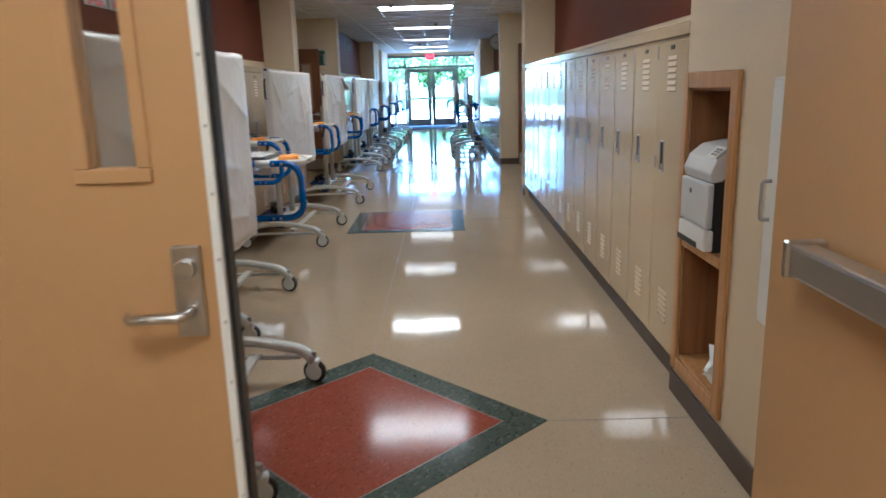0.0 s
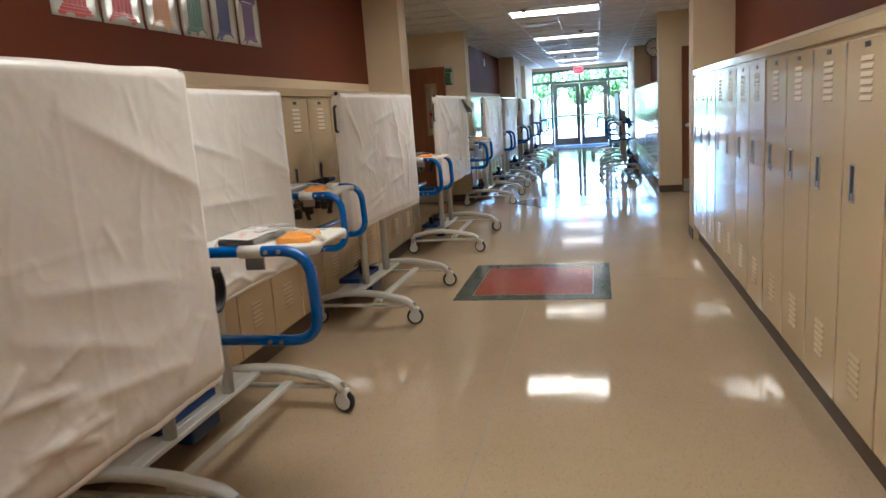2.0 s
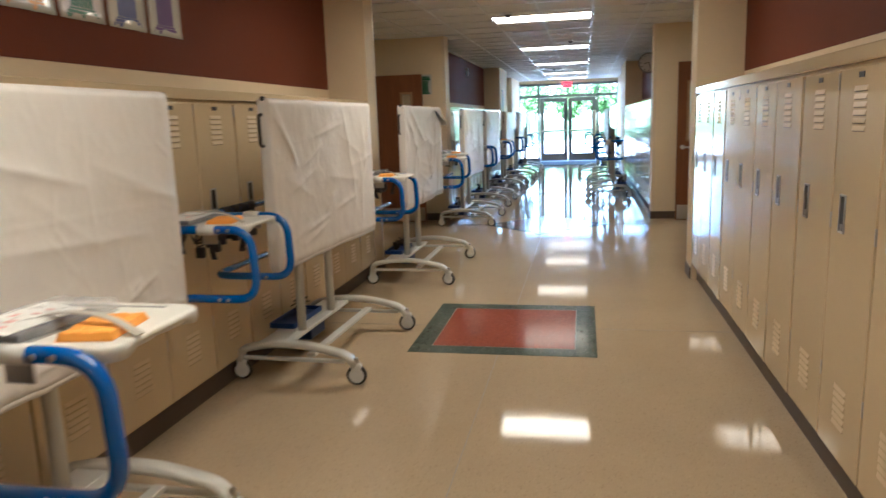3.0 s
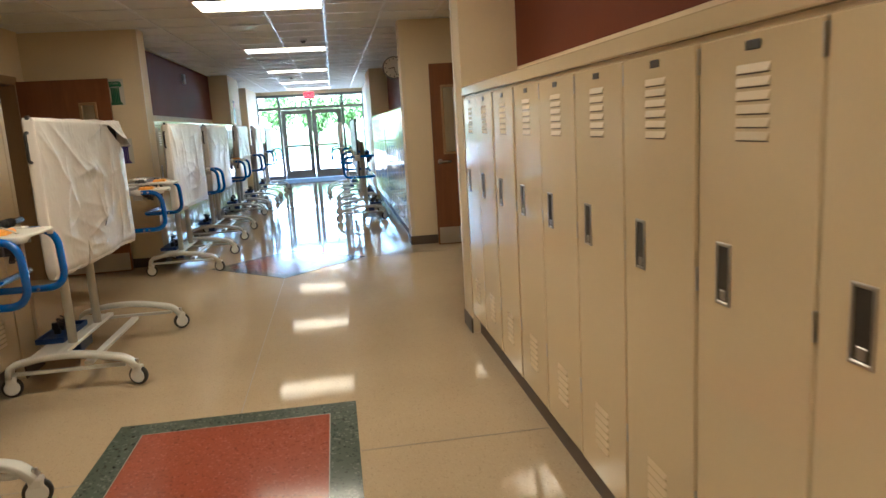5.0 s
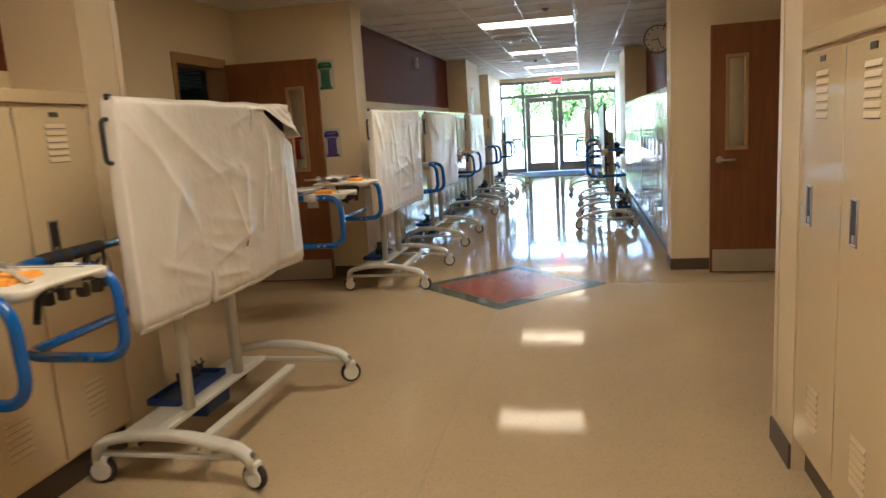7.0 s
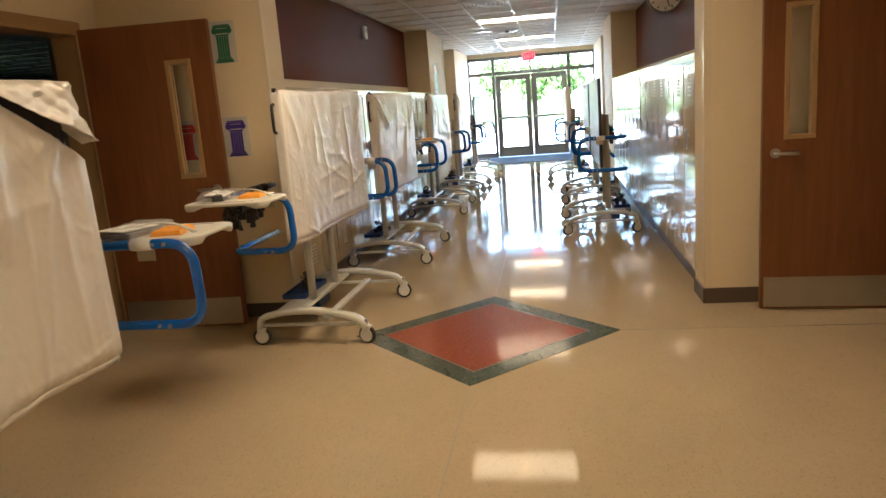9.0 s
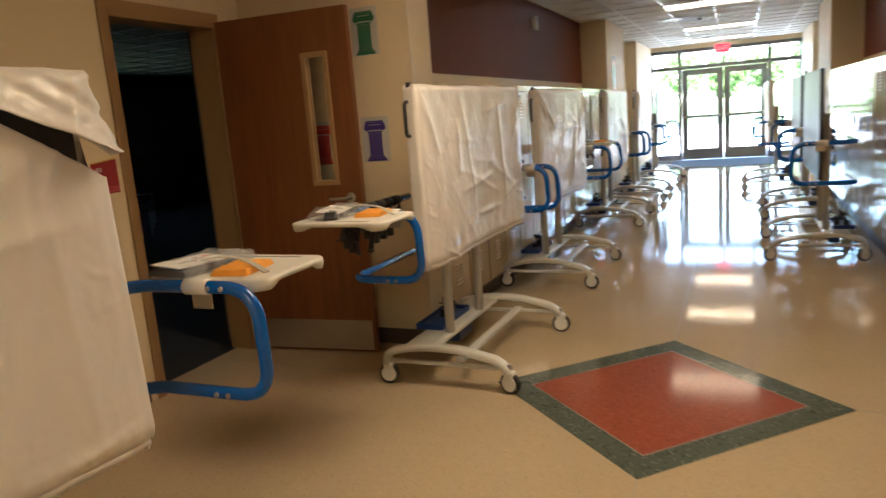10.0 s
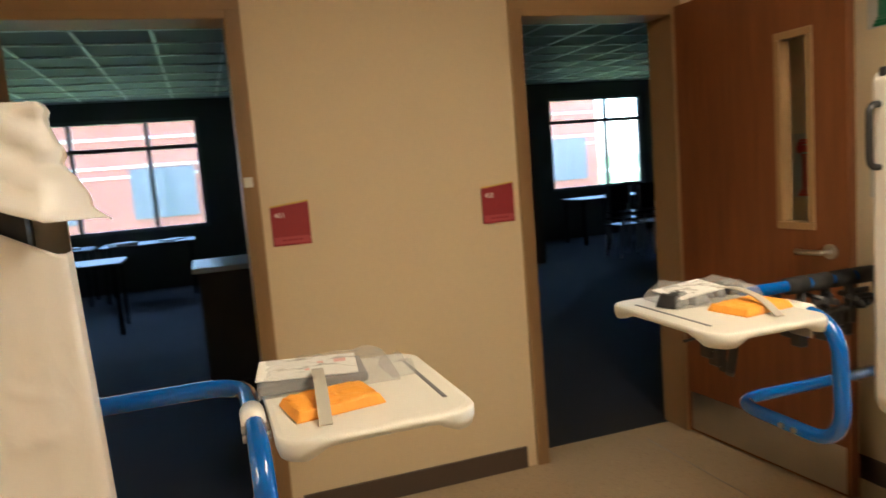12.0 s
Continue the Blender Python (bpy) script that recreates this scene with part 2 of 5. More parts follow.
# Corridor tile colour cut by half to carry the classrooms' lack of light.
M_RCEIL = mat("classroom ceiling tile greyed for dimness", (0.36, 0.36, 0.35), 0.9, vary=0.06, scale=10, bump=0.4, bscale=120)
M_GUARD = mat("cream vinyl corner guard", (0.68, 0.56, 0.38), 0.35, vary=0.04)
# Dark wall base: the rooms' backlit dimness is put into the paint.
M_ROOMW = mat("classroom wall paint darkened for dimness", (0.10, 0.097, 0.088), 0.7, vary=0.05, scale=4)
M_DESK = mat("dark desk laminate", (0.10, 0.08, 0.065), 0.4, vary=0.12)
M_BRICK = mat("salmon brick", (0.44, 0.16, 0.11), 0.8, vary=0.12, scale=6, bump=0.3, bscale=30)
M_BAND = mat("pale stone band", (0.62, 0.56, 0.48), 0.8, vary=0.06)
M_GRASS = mat("lawn", (0.075, 0.12, 0.035), 0.9, vary=0.35, scale=4, bump=0.6, bscale=40)
M_CONC = mat("concrete walk", (0.42, 0.415, 0.40), 0.85, vary=0.1, scale=4, bump=0.2, bscale=80)
M_BARK = mat("bark", (0.10, 0.075, 0.05), 0.9, vary=0.25, scale=10, bump=0.7, bscale=25)
M_LEAF = mat("foliage", (0.07, 0.13, 0.03), 0.6, vary=0.4, scale=3)
M_MAT = mat("dark entrance mat", (0.06, 0.075, 0.08), 0.9, vary=0.2, scale=20, bump=0.5, bscale=150)
M_CLOCK = mat("white clock face", (0.8, 0.79, 0.75), 0.4)
M_P = {}
for _n, _c in (("red", (0.55, 0.04, 0.04)), ("orange", (0.62, 0.26, 0.03)), ("green", (0.015, 0.13, 0.06)), ("blue", (0.03, 0.035, 0.22)), ("purple", (0.10, 0.03, 0.19)), ("violet", (0.055, 0.03, 0.22))):
    M_P[_n] = mat(_n + " poster ink", _c, 0.35, vary=0.12, scale=20)
M_LAM = mat("laminated poster paper", (0.56, 0.54, 0.49), 0.18, vary=0.04, scale=5, bump=0.35, bscale=9, coat=0.5)


# builders
def mesh_ob(name, bm, material, parent=None, label="", smooth=False):
    me = bpy.data.meshes.new(name)
    bm.normal_update()
    bm.to_mesh(me)
    bm.free()
    for m in (material if isinstance(material, (list, tuple)) else [material]):
        me.materials.append(m)
    if smooth:
        for p in me.polygons:
            p.use_smooth = True
    ob = new(name, me)
    if parent is not None:
        ob.parent = parent
    if label:
        ob["label"] = label
    return ob


def part(name, bm, material, parent, label="", smooth=False):
    return mesh_ob(name, bm, material, parent, label, smooth)


def thing(name, label, category, m=None, group=""):
    e = tagged(new(name), label, category, group)
    e.empty_display_size = 0.1
    if m is not None:
        e.matrix_basis = m
    return e


def box(x0, x1, y0, y1, z0, z1, bevel=0.0, seg=1, bm=None):
    """A box, its edges bevelled."""
    out = bm if bm is not None else bmesh.new()
    r = bmesh.ops.create_cube(out, size=1)
    bmesh.ops.transform(out, verts=r["verts"], matrix=Matrix.Translation(((x0 + x1) / 2, (y0 + y1) / 2, (z0 + z1) / 2)) @ Matrix.Diagonal((abs(x1 - x0), abs(y1 - y0), abs(z1 - z0), 1)))
    if bevel:
        es = list({e for v in r["verts"] for e in v.link_edges})
        bmesh.ops.bevel(out, geom=es, offset=bevel, segments=seg, affect="EDGES", profile=0.5)
    return out


def turn(bm, m):
    bmesh.ops.transform(bm, verts=bm.verts[:], matrix=m)
    return bm


def cyl(r, h, seg=20, r2=None, bevel=0.0):
    """A cylinder on z=0, along z."""
    bm = bmesh.new()
    bmesh.ops.create_cone(bm, cap_ends=True, segments=seg, radius1=r, radius2=r if r2 is None else r2, depth=h)
    turn(bm, Matrix.Translation((0, 0, h / 2)))
    if bevel:
        es = [e for e in bm.edges if abs(e.verts[0].co.z - e.verts[1].co.z) < 1e-6]
        bmesh.ops.bevel(bm, geom=es, offset=bevel, segments=2, affect="EDGES", profile=0.5)
    return bm


def rounded(pts, rad, n=6):
    """The polyline with its corners turned into arcs."""
    pts = [Vector(p) for p in pts]
    out = [pts[0]]
    for a, b, c in zip(pts, pts[1:], pts[2:]):
        u, v = (a - b), (c - b)
        r = min(rad, u.length * 0.49, v.length * 0.49)
        p, q = b + u.normalized() * r, b + v.normalized() * r
        for i in range(n + 1):
            s = i / n
            out.append(p.lerp(b, s).lerp(b.lerp(q, s), s))
    out.append(pts[-1])
    return out


def sweep(pts, r, seg=10, bm=None, rz=None):
    """A tube (or an elliptic bar) along a polyline."""
    bm = bm if bm is not None else bmesh.new()
    rings, up = [], None
    for i, p in enumerate(pts):
        d = (pts[min(i + 1, len(pts) - 1)] - pts[max(i - 1, 0)]).normalized()
        if up is None:
            up = Vector((0, 0, 1)) if abs(d.z) < 0.9 else Vector((1, 0, 0))
        side = d.cross(up).normalized()
        up = side.cross(d).normalized()
        rings.append([bm.verts.new(p + side * (math.cos(a) * r) + up * (math.sin(a) * (rz or r))) for a in (2 * math.pi * k / seg for k in range(seg))])
    for a, b in zip(rings, rings[1:]):
        for k in range(seg):
            bm.faces.new((a[k], a[(k + 1) % seg], b[(k + 1) % seg], b[k]))
    bm.faces.new(rings[0][::-1])
    bm.faces.new(rings[-1])
    bmesh.ops.recalc_face_normals(bm, faces=bm.faces[:])
    return bm


def bar(pts, w, h, axis):
    """A flat bar along a polyline in a vertical plane; w across along the unit vector axis, h thick."""
    bm = bmesh.new()
    ax = Vector(axis) * (w / 2)
    rings = []
    for i, p in enumerate(pts):
        d = (pts[min(i + 1, len(pts) - 1)] - pts[max(i - 1, 0)]).normalized()
        n = d.cross(Vector(axis)).normalized() * (h / 2)
        c = 0.75
        rings.append([bm.verts.new(p + q) for q in (ax + n * c, ax * c + n, -ax * c + n, -ax + n * c, -ax - n * c, -ax * c - n, ax * c - n, ax - n * c)])
    for a, b in zip(rings, rings[1:]):
        for k in range(8):
            bm.faces.new((a[k], a[(k + 1) % 8], b[(k + 1) % 8], b[k]))
    bm.faces.new(rings[0][::-1])
    bm.faces.new(rings[-1])
    bmesh.ops.recalc_face_normals(bm, faces=bm.faces[:])
    return bm


def prism(outline, t, axis="y"):
    """A flat shape of the outline (a, z), t thick along the axis."""
    bm = bmesh.new()
    f = []
    for s in (0, t):
        f.append([bm.verts.new((a, s, z) if axis == "y" else (s, a, z) if axis == "x" else (a, z, s)) for a, z in outline])
    bm.faces.new(f[0])
    bm.faces.new(f[1][::-1])
    n = len(outline)
    for i in range(n):
        bm.faces.new((f[0][i], f[0][(i + 1) % n], f[1][(i + 1) % n], f[1][i]))
    bmesh.ops.recalc_face_normals(bm, faces=bm.faces[:])
    return bm


def lettering(text, size, m, material, parent):
    cu = bpy.data.curves.new("lettering", "FONT")
    cu.body, cu.size, cu.extrude, cu.align_x, cu.align_y = text, size, 0.0008, "CENTER", "CENTER"
    cu.materials.append(material)
    ob = new("lettering", cu)
    ob.parent, ob.matrix_basis = parent, m
    return ob


def structure(name, bm, material, label=""):
    return tagged(mesh_ob(name, bm, material), label, "", "", "structure")


# plan: the corridor runs along y, its middle line at x = 1.21; side -1 is west, +1 is east
MID, PIER, LOCK, BACK, ALC, CEIL, EXIT = 1.21, 1.45, 1.465, 1.83, 2.67, 2.65, 25.95


def sx(side, d):
    return MID + side * d


def sbox(side, d0, d1, y0, y1, z0, z1, bevel=0.0, bm=None):
    a, b = sorted((sx(side, d0), sx(side, d1)))
    return box(a, b, y0, y1, z0, z1, bevel, 1, bm)


floor = structure("floor", box(-1.60, 4.02, -5, EXIT, -0.1, 0.0), M_FLOOR, "polished beige terrazzo corridor floor")


def diamond(cx, cy, side, angle, label):
    rot = pose(cx, cy, 0, 0, 0, angle)
    h, b = side / 2, 0.135
    bm = bmesh.new()
    for x0, x1, y0, y1 in ((-h, h, -h, -h + b), (-h, h, h - b, h), (-h, -h + b, -h + b, h - b), (h - b, h, -h + b, h - b)):
        box(x0, x1, y0, y1, -0.01, 0.003, 0, 1, bm)
    e = tagged(mesh_ob("floor_inlay", turn(bm, rot), M_FGRN), label, "floor inlay", "", "structure")
    part("field", turn(box(-h + b + 0.004, h - b - 0.004, -h + b + 0.004, h - b - 0.004, -0.01, 0.0032), rot), M_FRED, e, "red terrazzo field")
    s = bmesh.new()
    for x0, x1, y0, y1 in ((-h + b - 0.002, h - b + 0.002, -h + b, -h + b + 0.004), (-h + b - 0.002, h - b + 0.002, h - b - 0.004, h - b), (-h + b, -h + b + 0.004, -h + b, h - b), (h - b - 0.004, h - b, -h + b, h - b)):
        box(x0, x1, y0, y1, -0.01, 0.0036, 0, 1, s)
    part("divider_strip", turn(s, rot), M_STRIP, e)
    return e


diamond(1.20, 2.02, 1.18, 45, "diamond floor inlay of red terrazzo with a green border")
diamond(1.212, 6.76, 1.20, 0, "square floor inlay of red terrazzo with a green border")
diamond(1.21, 11.65, 1.20, 45, "diamond floor inlay of red terrazzo with a green border")
strips = bmesh.new()
for x0, x1, y0, y1 in ((1.197, 1.201, 2.86, 6.15), (1.208, 1.212, 7.37, 10.8), (1.208, 1.212, 12.5, 25.9), (2.04, 2.66, 2.018, 2.022), (-0.24, 0.36, 2.018, 2.022), (2.07, 3.88, 11.648, 11.652), (-1.46, 0.35, 11.648, 11.652), (1.815, 2.80, 6.758, 6.762), (-0.38, 0.61, 6.758, 6.762)):
    box(x0, x1, y0, y1, -0.01, 0.0012, 0, 1, strips)
structure("floor_joint", strips, M_STRIP, "thin zinc divider strips in the terrazzo")

# ceiling: tiles recessed between bars
cl = bmesh.new()
box(-1.60, 4.02, -5, EXIT, CEIL + 0.012, CEIL + 0.12, 0, 1, cl)
structure("ceiling", cl, M_CEIL, "white acoustic tile ceiling")
gb = bmesh.new()
for k in range(-3, 5):
    x = 1.225 + k * 0.6
    if -1.46 < x < 3.9:
        box(x - 0.012, x + 0.012, -5, EXIT, CEIL, CEIL + 0.014, 0, 1, gb)
for k in range(-8, 45):
    y = 0.1 + k * 0.6 + 0.08
    box(-1.46, 3.88, y - 0.012, y + 0.012, CEIL + 0.001, CEIL + 0.013, 0, 1, gb)
structure("ceiling_grid", gb, M_TBAR, "white ceiling suspension grid")


def light(y, lens):
    e = thing("ceiling_light", "lit recessed fluorescent troffer with a white lens", "ceiling light", pose(1.225, y, CEIL), "corridor ceiling lights")
    fr = bmesh.new()
    for x0, x1, y0, y1 in ((-0.6, 0.6, -0.3, -0.275), (-0.6, 0.6, 0.275, 0.3), (-0.6, -0.575, -0.275, 0.275), (0.575, 0.6, -0.275, 0.275)):
        box(x0, x1, y0, y1, -0.006, 0.011, 0.002, 1, fr)
    part("frame", fr, M_TBAR, e)
    part("diffuser", box(-0.574, 0.574, -0.274, 0.274, 0.0, 0.01), lens, e, "glowing prismatic lens")
    return e


# The lamp at -2.4 is unseen, added to brighten the entrance side.
LIGHT_Y = [-2.4, -0.6, 3.25, 7.08, 10.9, 14.76, 18.55, 22.1, 24.8]
for y in LIGHT_Y:
    light(y, M_LAMP if y < 12 else M_LAMP_DIM)


def base(side, d, y0, y1):
    return sbox(side, d - 0.012, d, y0, y1, 0.0, 0.105, 0.003)


N = 0
for side, sn in ((-1, "west"), (1, "east")):
    w = bmesh.new()
    sbox(side, BACK, BACK + 0.15, 2.30, 8.35, 0, CEIL + 0.05, 0, w)
    structure("wall_%s_lockers" % sn, w, M_WALL, "cream painted wall behind the lockers")
    w = bmesh.new()
    sbox(side, BACK, BACK + 0.15, 12.48, 19.0, 0, CEIL + 0.05, 0, w)
    structure("wall_%s_far_lockers" % sn, w, M_WALL, "cream painted wall behind the far lockers")
    for y0, y1 in ((2.305, 8.345), (12.485, 18.995)):
        structure("red_field_%s" % sn, sbox(side, BACK - 0.003, BACK + 0.01, y0, y1, 1.78, CEIL - 0.001), M_RED, "maroon painted band on the wall above the lockers")
    w = bmesh.new()
    sbox(side, PIER, ALC + 0.15, 8.35, 8.62, 0, CEIL + 0.05, 0, w)
    structure("wall_%s_pier" % sn, w, M_WALL, "cream painted pier beside an alcove")
    w = bmesh.new()
    sbox(side, PIER, ALC + 0.15, 12.17, 12.48, 0, CEIL + 0.05, 0, w)
    structure("wall_%s_alcove_end" % sn, w, M_WALL, "cream painted end wall of an alcove")
    w = bmesh.new()
    sbox(side, PIER, 2.1, 19.0, 20.6, 0, CEIL + 0.05, 0, w)
    sbox(side, BACK, 2.1, 20.6, 23.4, 0, CEIL + 0.05, 0, w)
    sbox(side, PIER + 0.15, 2.1, 23.4, EXIT, 0, CEIL + 0.05, 0, w)
    structure("wall_%s_far" % sn, w, M_WALL, "cream painted wall near the exit")
    # alcove wall with two door openings
    w = bmesh.new()
    for y0, y1, z0, z1 in ((8.62, 8.96, 0, CEIL + 0.05), (8.96, 9.865, 2.14, CEIL + 0.05), (9.865, 11.04, 0, CEIL + 0.05), (11.04, 11.93, 2.14, CEIL + 0.05), (11.93, 12.17, 0, CEIL + 0.05)):
        sbox(side, ALC, ALC + 0.15, y0, y1, z0, z1, 0, w)
    structure("wall_%s_alcove" % sn, w, M_WALL, "cream painted alcove wall with two doorways")
    for d, y0, y1 in ((ALC, 9.925, 10.98), (ALC, 8.632, 8.945), (PIER, 8.35, 8.62), (PIER, 12.17, 12.48), (PIER, 19.0, 20.6), (BACK, 20.6, 23.4), (PIER + 0.15, 23.4, EXIT)):
        structure("baseboard", base(side, d, y0, y1), M_BASE, "dark brown vinyl baseboard")
    for y0, y1, d0, d1 in ((12.158, 12.17, PIER - 0.012, ALC), (8.62, 8.632, PIER - 0.012, ALC), (20.6, 20.612, PIER - 0.012, BACK)):
        structure("baseboard", sbox(side, d0, d1, y0, y1, 0, 0.105, 0.003), M_BASE, "dark brown vinyl baseboard")
    for y, q in ((8.62, -1), (12.17, 1), (20.6, -1)):
        g = bmesh.new()
        sbox(side, PIER - 0.004, PIER + 0.045, min(y - 0.004 * q, y - 0.0005 * q), max(y - 0.004 * q, y - 0.0005 * q), 0.106, CEIL - 0.002, 0.001, g)
        sbox(side, PIER - 0.004, PIER - 0.0005, min(y - 0.004 * q, y + 0.045 * q), max(y - 0.004 * q, y + 0.045 * q), 0.106, CEIL - 0.002, 0.001, g)
        structure("corner_guard", g, M_GUARD, "pale plastic corner guard on a wall edge")
    # door frames of the alcove
    for y0, y1 in ((8.96, 9.865), (11.04, 11.93)):
        N += 1
        f = bmesh.new()
        for a, b, z0, z1 in ((y0, y0 + 0.05, 0, 2.14), (y1 - 0.05, y1, 0, 2.14), (y0 + 0.05, y1 - 0.05, 2.088, 2.14)):
            sbox(side, ALC - 0.02, ALC + 0.17, a, b, z0, z1, 0.004, f)
        sbox(side, ALC - 0.02, ALC - 0.002, y0 - 0.012, y0 + 0.05, 0, 2.175, 0.003, f)
        sbox(side, ALC - 0.02, ALC - 0.002, y1 - 0.05, y1 + 0.012, 0, 2.175, 0.003, f)
        sbox(side, ALC - 0.021, ALC - 0.002, y0, y1, 2.118, 2.177, 0.003, f)
        structure("door_frame_%d" % N, f, M_FRAME, "tan steel door frame")

# near walls beside the entrance, the east one with the shelf niche
structure("wall_west_entry", sbox(-1, PIER, 2.1, 0.80, 2.30, 0, CEIL + 0.05), M_WALL, "cream painted wall beside the entrance doors")
w = bmesh.new()
NY0, NY1, NZ0, NZ1 = 1.79, 2.24, 0.19, 1.39
for y0, y1, z0, z1 in ((0.80, NY0, 0, CEIL + 0.05), (NY1, 2.30, 0, CEIL + 0.05), (NY0, NY1, 0, NZ0), (NY0, NY1, NZ1, CEIL + 0.05)):
    sbox(1, PIER, 2.1, y0, y1, z0, z1, 0, w)
structure("wall_east_entry", w, M_WALL, "cream painted wall with a shelf niche")
structure("baseboard", base(1, PIER, 0.80, 2.312), M_BASE, "dark brown vinyl baseboard")
structure("baseboard", base(-1, PIER, 0.80, 2.312), M_BASE, "dark brown vinyl baseboard")
structure("baseboard", sbox(1, PIER, LOCK, 2.30, 2.312, 0, 0.105, 0.003), M_BASE, "dark brown vinyl baseboard")
for side, sn in ((-1, "west"), (1, "east")):
    structure("wall_%s_lobby" % sn, sbox(side, 1.9, 2.1, -5, 0.80, 0, CEIL + 0.05), M_WALL, "cream painted lobby wall")
structure("wall_south", box(-1.6, 4.02, -5.15, -5, 0, CEIL + 0.05), M_WALL, "cream painted lobby end wall")
w = bmesh.new()
for x0, x1, z0, z1 in ((-0.89, 0.0, 0, CEIL + 0.05), (2.45, 3.31, 0, CEIL + 0.05), (0.0, 2.45, 2.16, CEIL + 0.05)):
    box(x0, x1, 0.66, 0.80, z0, z1, 0, 1, w)
structure("wall_entry_doors", w, M_WALL, "cream painted wall round the entrance doors")
f = bmesh.new()
for x0, x1, z0, z1 in ((0.0, 0.05, 0, 2.16), (2.40, 2.45, 0, 2.16), (0.05, 2.40, 2.11, 2.16)):
    box(x0, x1, 0.64, 0.82, z0, z1, 0.004, 1, f)
structure("entry_door_frame", f, M_FRAME, "tan steel double door frame")

# exit wall
w = bmesh.new()
for x0, x1, z0, z1 in ((-1.6, -0.43, 0, CEIL + 0.05), (2.85, 4.02, 0, CEIL + 0.05), (-0.43, 2.85, 2.56, CEIL + 0.05)):
    box(x0, x1, EXIT, EXIT + 0.2, z0, z1, 0, 1, w)
structure("wall_north", w, M_WALL, "cream painted wall round the exit doors")
win = tagged(mesh_ob("window_1", box(-0.43, 2.85, EXIT + 0.03, EXIT + 0.13, 2.48, 2.56, 0.004), M_EXITF), "grey metal window wall round the exit doors", "window", "", "structure")
for x in (-0.43, 0.21, 2.13, 2.77):
    part("mullion", box(x, x + 0.08, EXIT + 0.03, EXIT + 0.13, 0, 2.48, 0.004), M_EXITF, win)
for x0, x1 in ((-0.35, 0.21), (0.29, 2.13), (2.21, 2.77)):
    part("rail", box(x0, x1, EXIT + 0.035, EXIT + 0.125, 2.10, 2.19, 0.004), M_EXITF, win)
    part("pane", box(x0, x1, EXIT + 0.075, EXIT + 0.083, 2.19, 2.48), M_EXITG, win).visible_shadow = False
part("transom_bar", box(1.18, 1.24, EXIT + 0.035, EXIT + 0.125, 2.19, 2.48, 0.004), M_EXITF, win)
for x0, x1 in ((-0.35, 0.21), (2.21, 2.77)):
    part("rail", box(x0, x1, EXIT + 0.035, EXIT + 0.125, 0, 0.12, 0.004), M_EXITF, win)
    part("pane", box(x0, x1, EXIT + 0.075, EXIT + 0.083, 0.12, 2.10), M_EXITG, win).visible_shadow = False
for k, (x0, x1) in enumerate(((0.30, 1.20), (1.22, 2.12))):
    d = tagged(mesh_ob("exit_door", box(x0, x0 + 0.13, EXIT + 0.05, EXIT + 0.1, 0.01, 2.09, 0.004), M_EXITF), "closed grey metal exit door with glass panes", "door", "exit doors")
    part("stile", box(x1 - 0.13, x1, EXIT + 0.05, EXIT + 0.1, 0.01, 2.09, 0.004), M_EXITF, d)
    part("rail", box(x0 + 0.13, x1 - 0.13, EXIT + 0.05, EXIT + 0.1, 0.01, 0.26, 0.004), M_EXITF, d)
    part("rail", box(x0 + 0.13, x1 - 0.13, EXIT + 0.05, EXIT + 0.1, 1.96, 2.09, 0.004), M_EXITF, d)
    part("pane", box(x0 + 0.13, x1 - 0.13, EXIT + 0.07, EXIT + 0.078, 0.26, 1.96), M_EXITG, d).visible_shadow = False
    part("push_bar", box(x0 + 0.05, x1 - 0.05, EXIT - 0.01, EXIT + 0.03, 0.98, 1.04, 0.01, 2), M_STEEL, d, "steel push bar")
    for xx in (x0 + 0.06, x1 - 0.1):
        part("bracket", box(xx, xx + 0.04, EXIT + 0.02, EXIT + 0.06, 0.985, 1.035, 0.004), M_STEEL, d)
exit_sign = thing("exit_sign", "lit red exit sign hanging below the ceiling", "exit sign", pose(1.19, EXIT - 0.15, 2.50))
part("body", box(-0.16, 0.16, -0.03, 0.03, -0.1, 0.1, 0.008), M_WHITE, exit_sign)
part("face", box(-0.15, 0.15, -0.036, -0.031, -0.09, 0.09), M_EXIT, exit_sign, "glowing red face")
part("stem", box(-0.02, 0.02, -0.02, 0.02, 0.1, 0.15), M_WHITE, exit_sign)
lettering("EXIT", 0.13, pose(0, -0.0375, 0, 90), M_TXT, exit_sign)
seven = thing("door_number", "dark green number seven on the sidelight glass", "number", pose(2.45, EXIT + 0.055, 1.93))
lettering("7", 0.26, pose(0, 0, 0, 90), M_P["green"], seven)
tagged(mesh_ob("entrance_mat", box(0.1, 2.3, EXIT - 2.0, EXIT - 0.2, 0, 0.01, 0.003), M_MAT), "dark ribbed entrance mat before the exit doors", "mat")
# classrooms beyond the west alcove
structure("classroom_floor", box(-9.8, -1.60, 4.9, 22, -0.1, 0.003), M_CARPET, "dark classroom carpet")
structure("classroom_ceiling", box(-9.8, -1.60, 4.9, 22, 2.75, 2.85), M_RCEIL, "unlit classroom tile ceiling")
g = bmesh.new()
for k in range(14):
    box(-9.6 + k * 0.6, -9.575 + k * 0.6, 4.9, 22, 2.735, 2.752, 0, 1, g)
for k in range(28):
    box(-9.6, -1.62, 5.2 + k * 0.6, 5.225 + k * 0.6, 2.738, 2.751, 0, 1, g)
structure("classroom_ceiling_grid", g, M_TBAR, "ceiling grid of the unlit classrooms")
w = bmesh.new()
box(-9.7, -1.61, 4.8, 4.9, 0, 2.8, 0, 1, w)
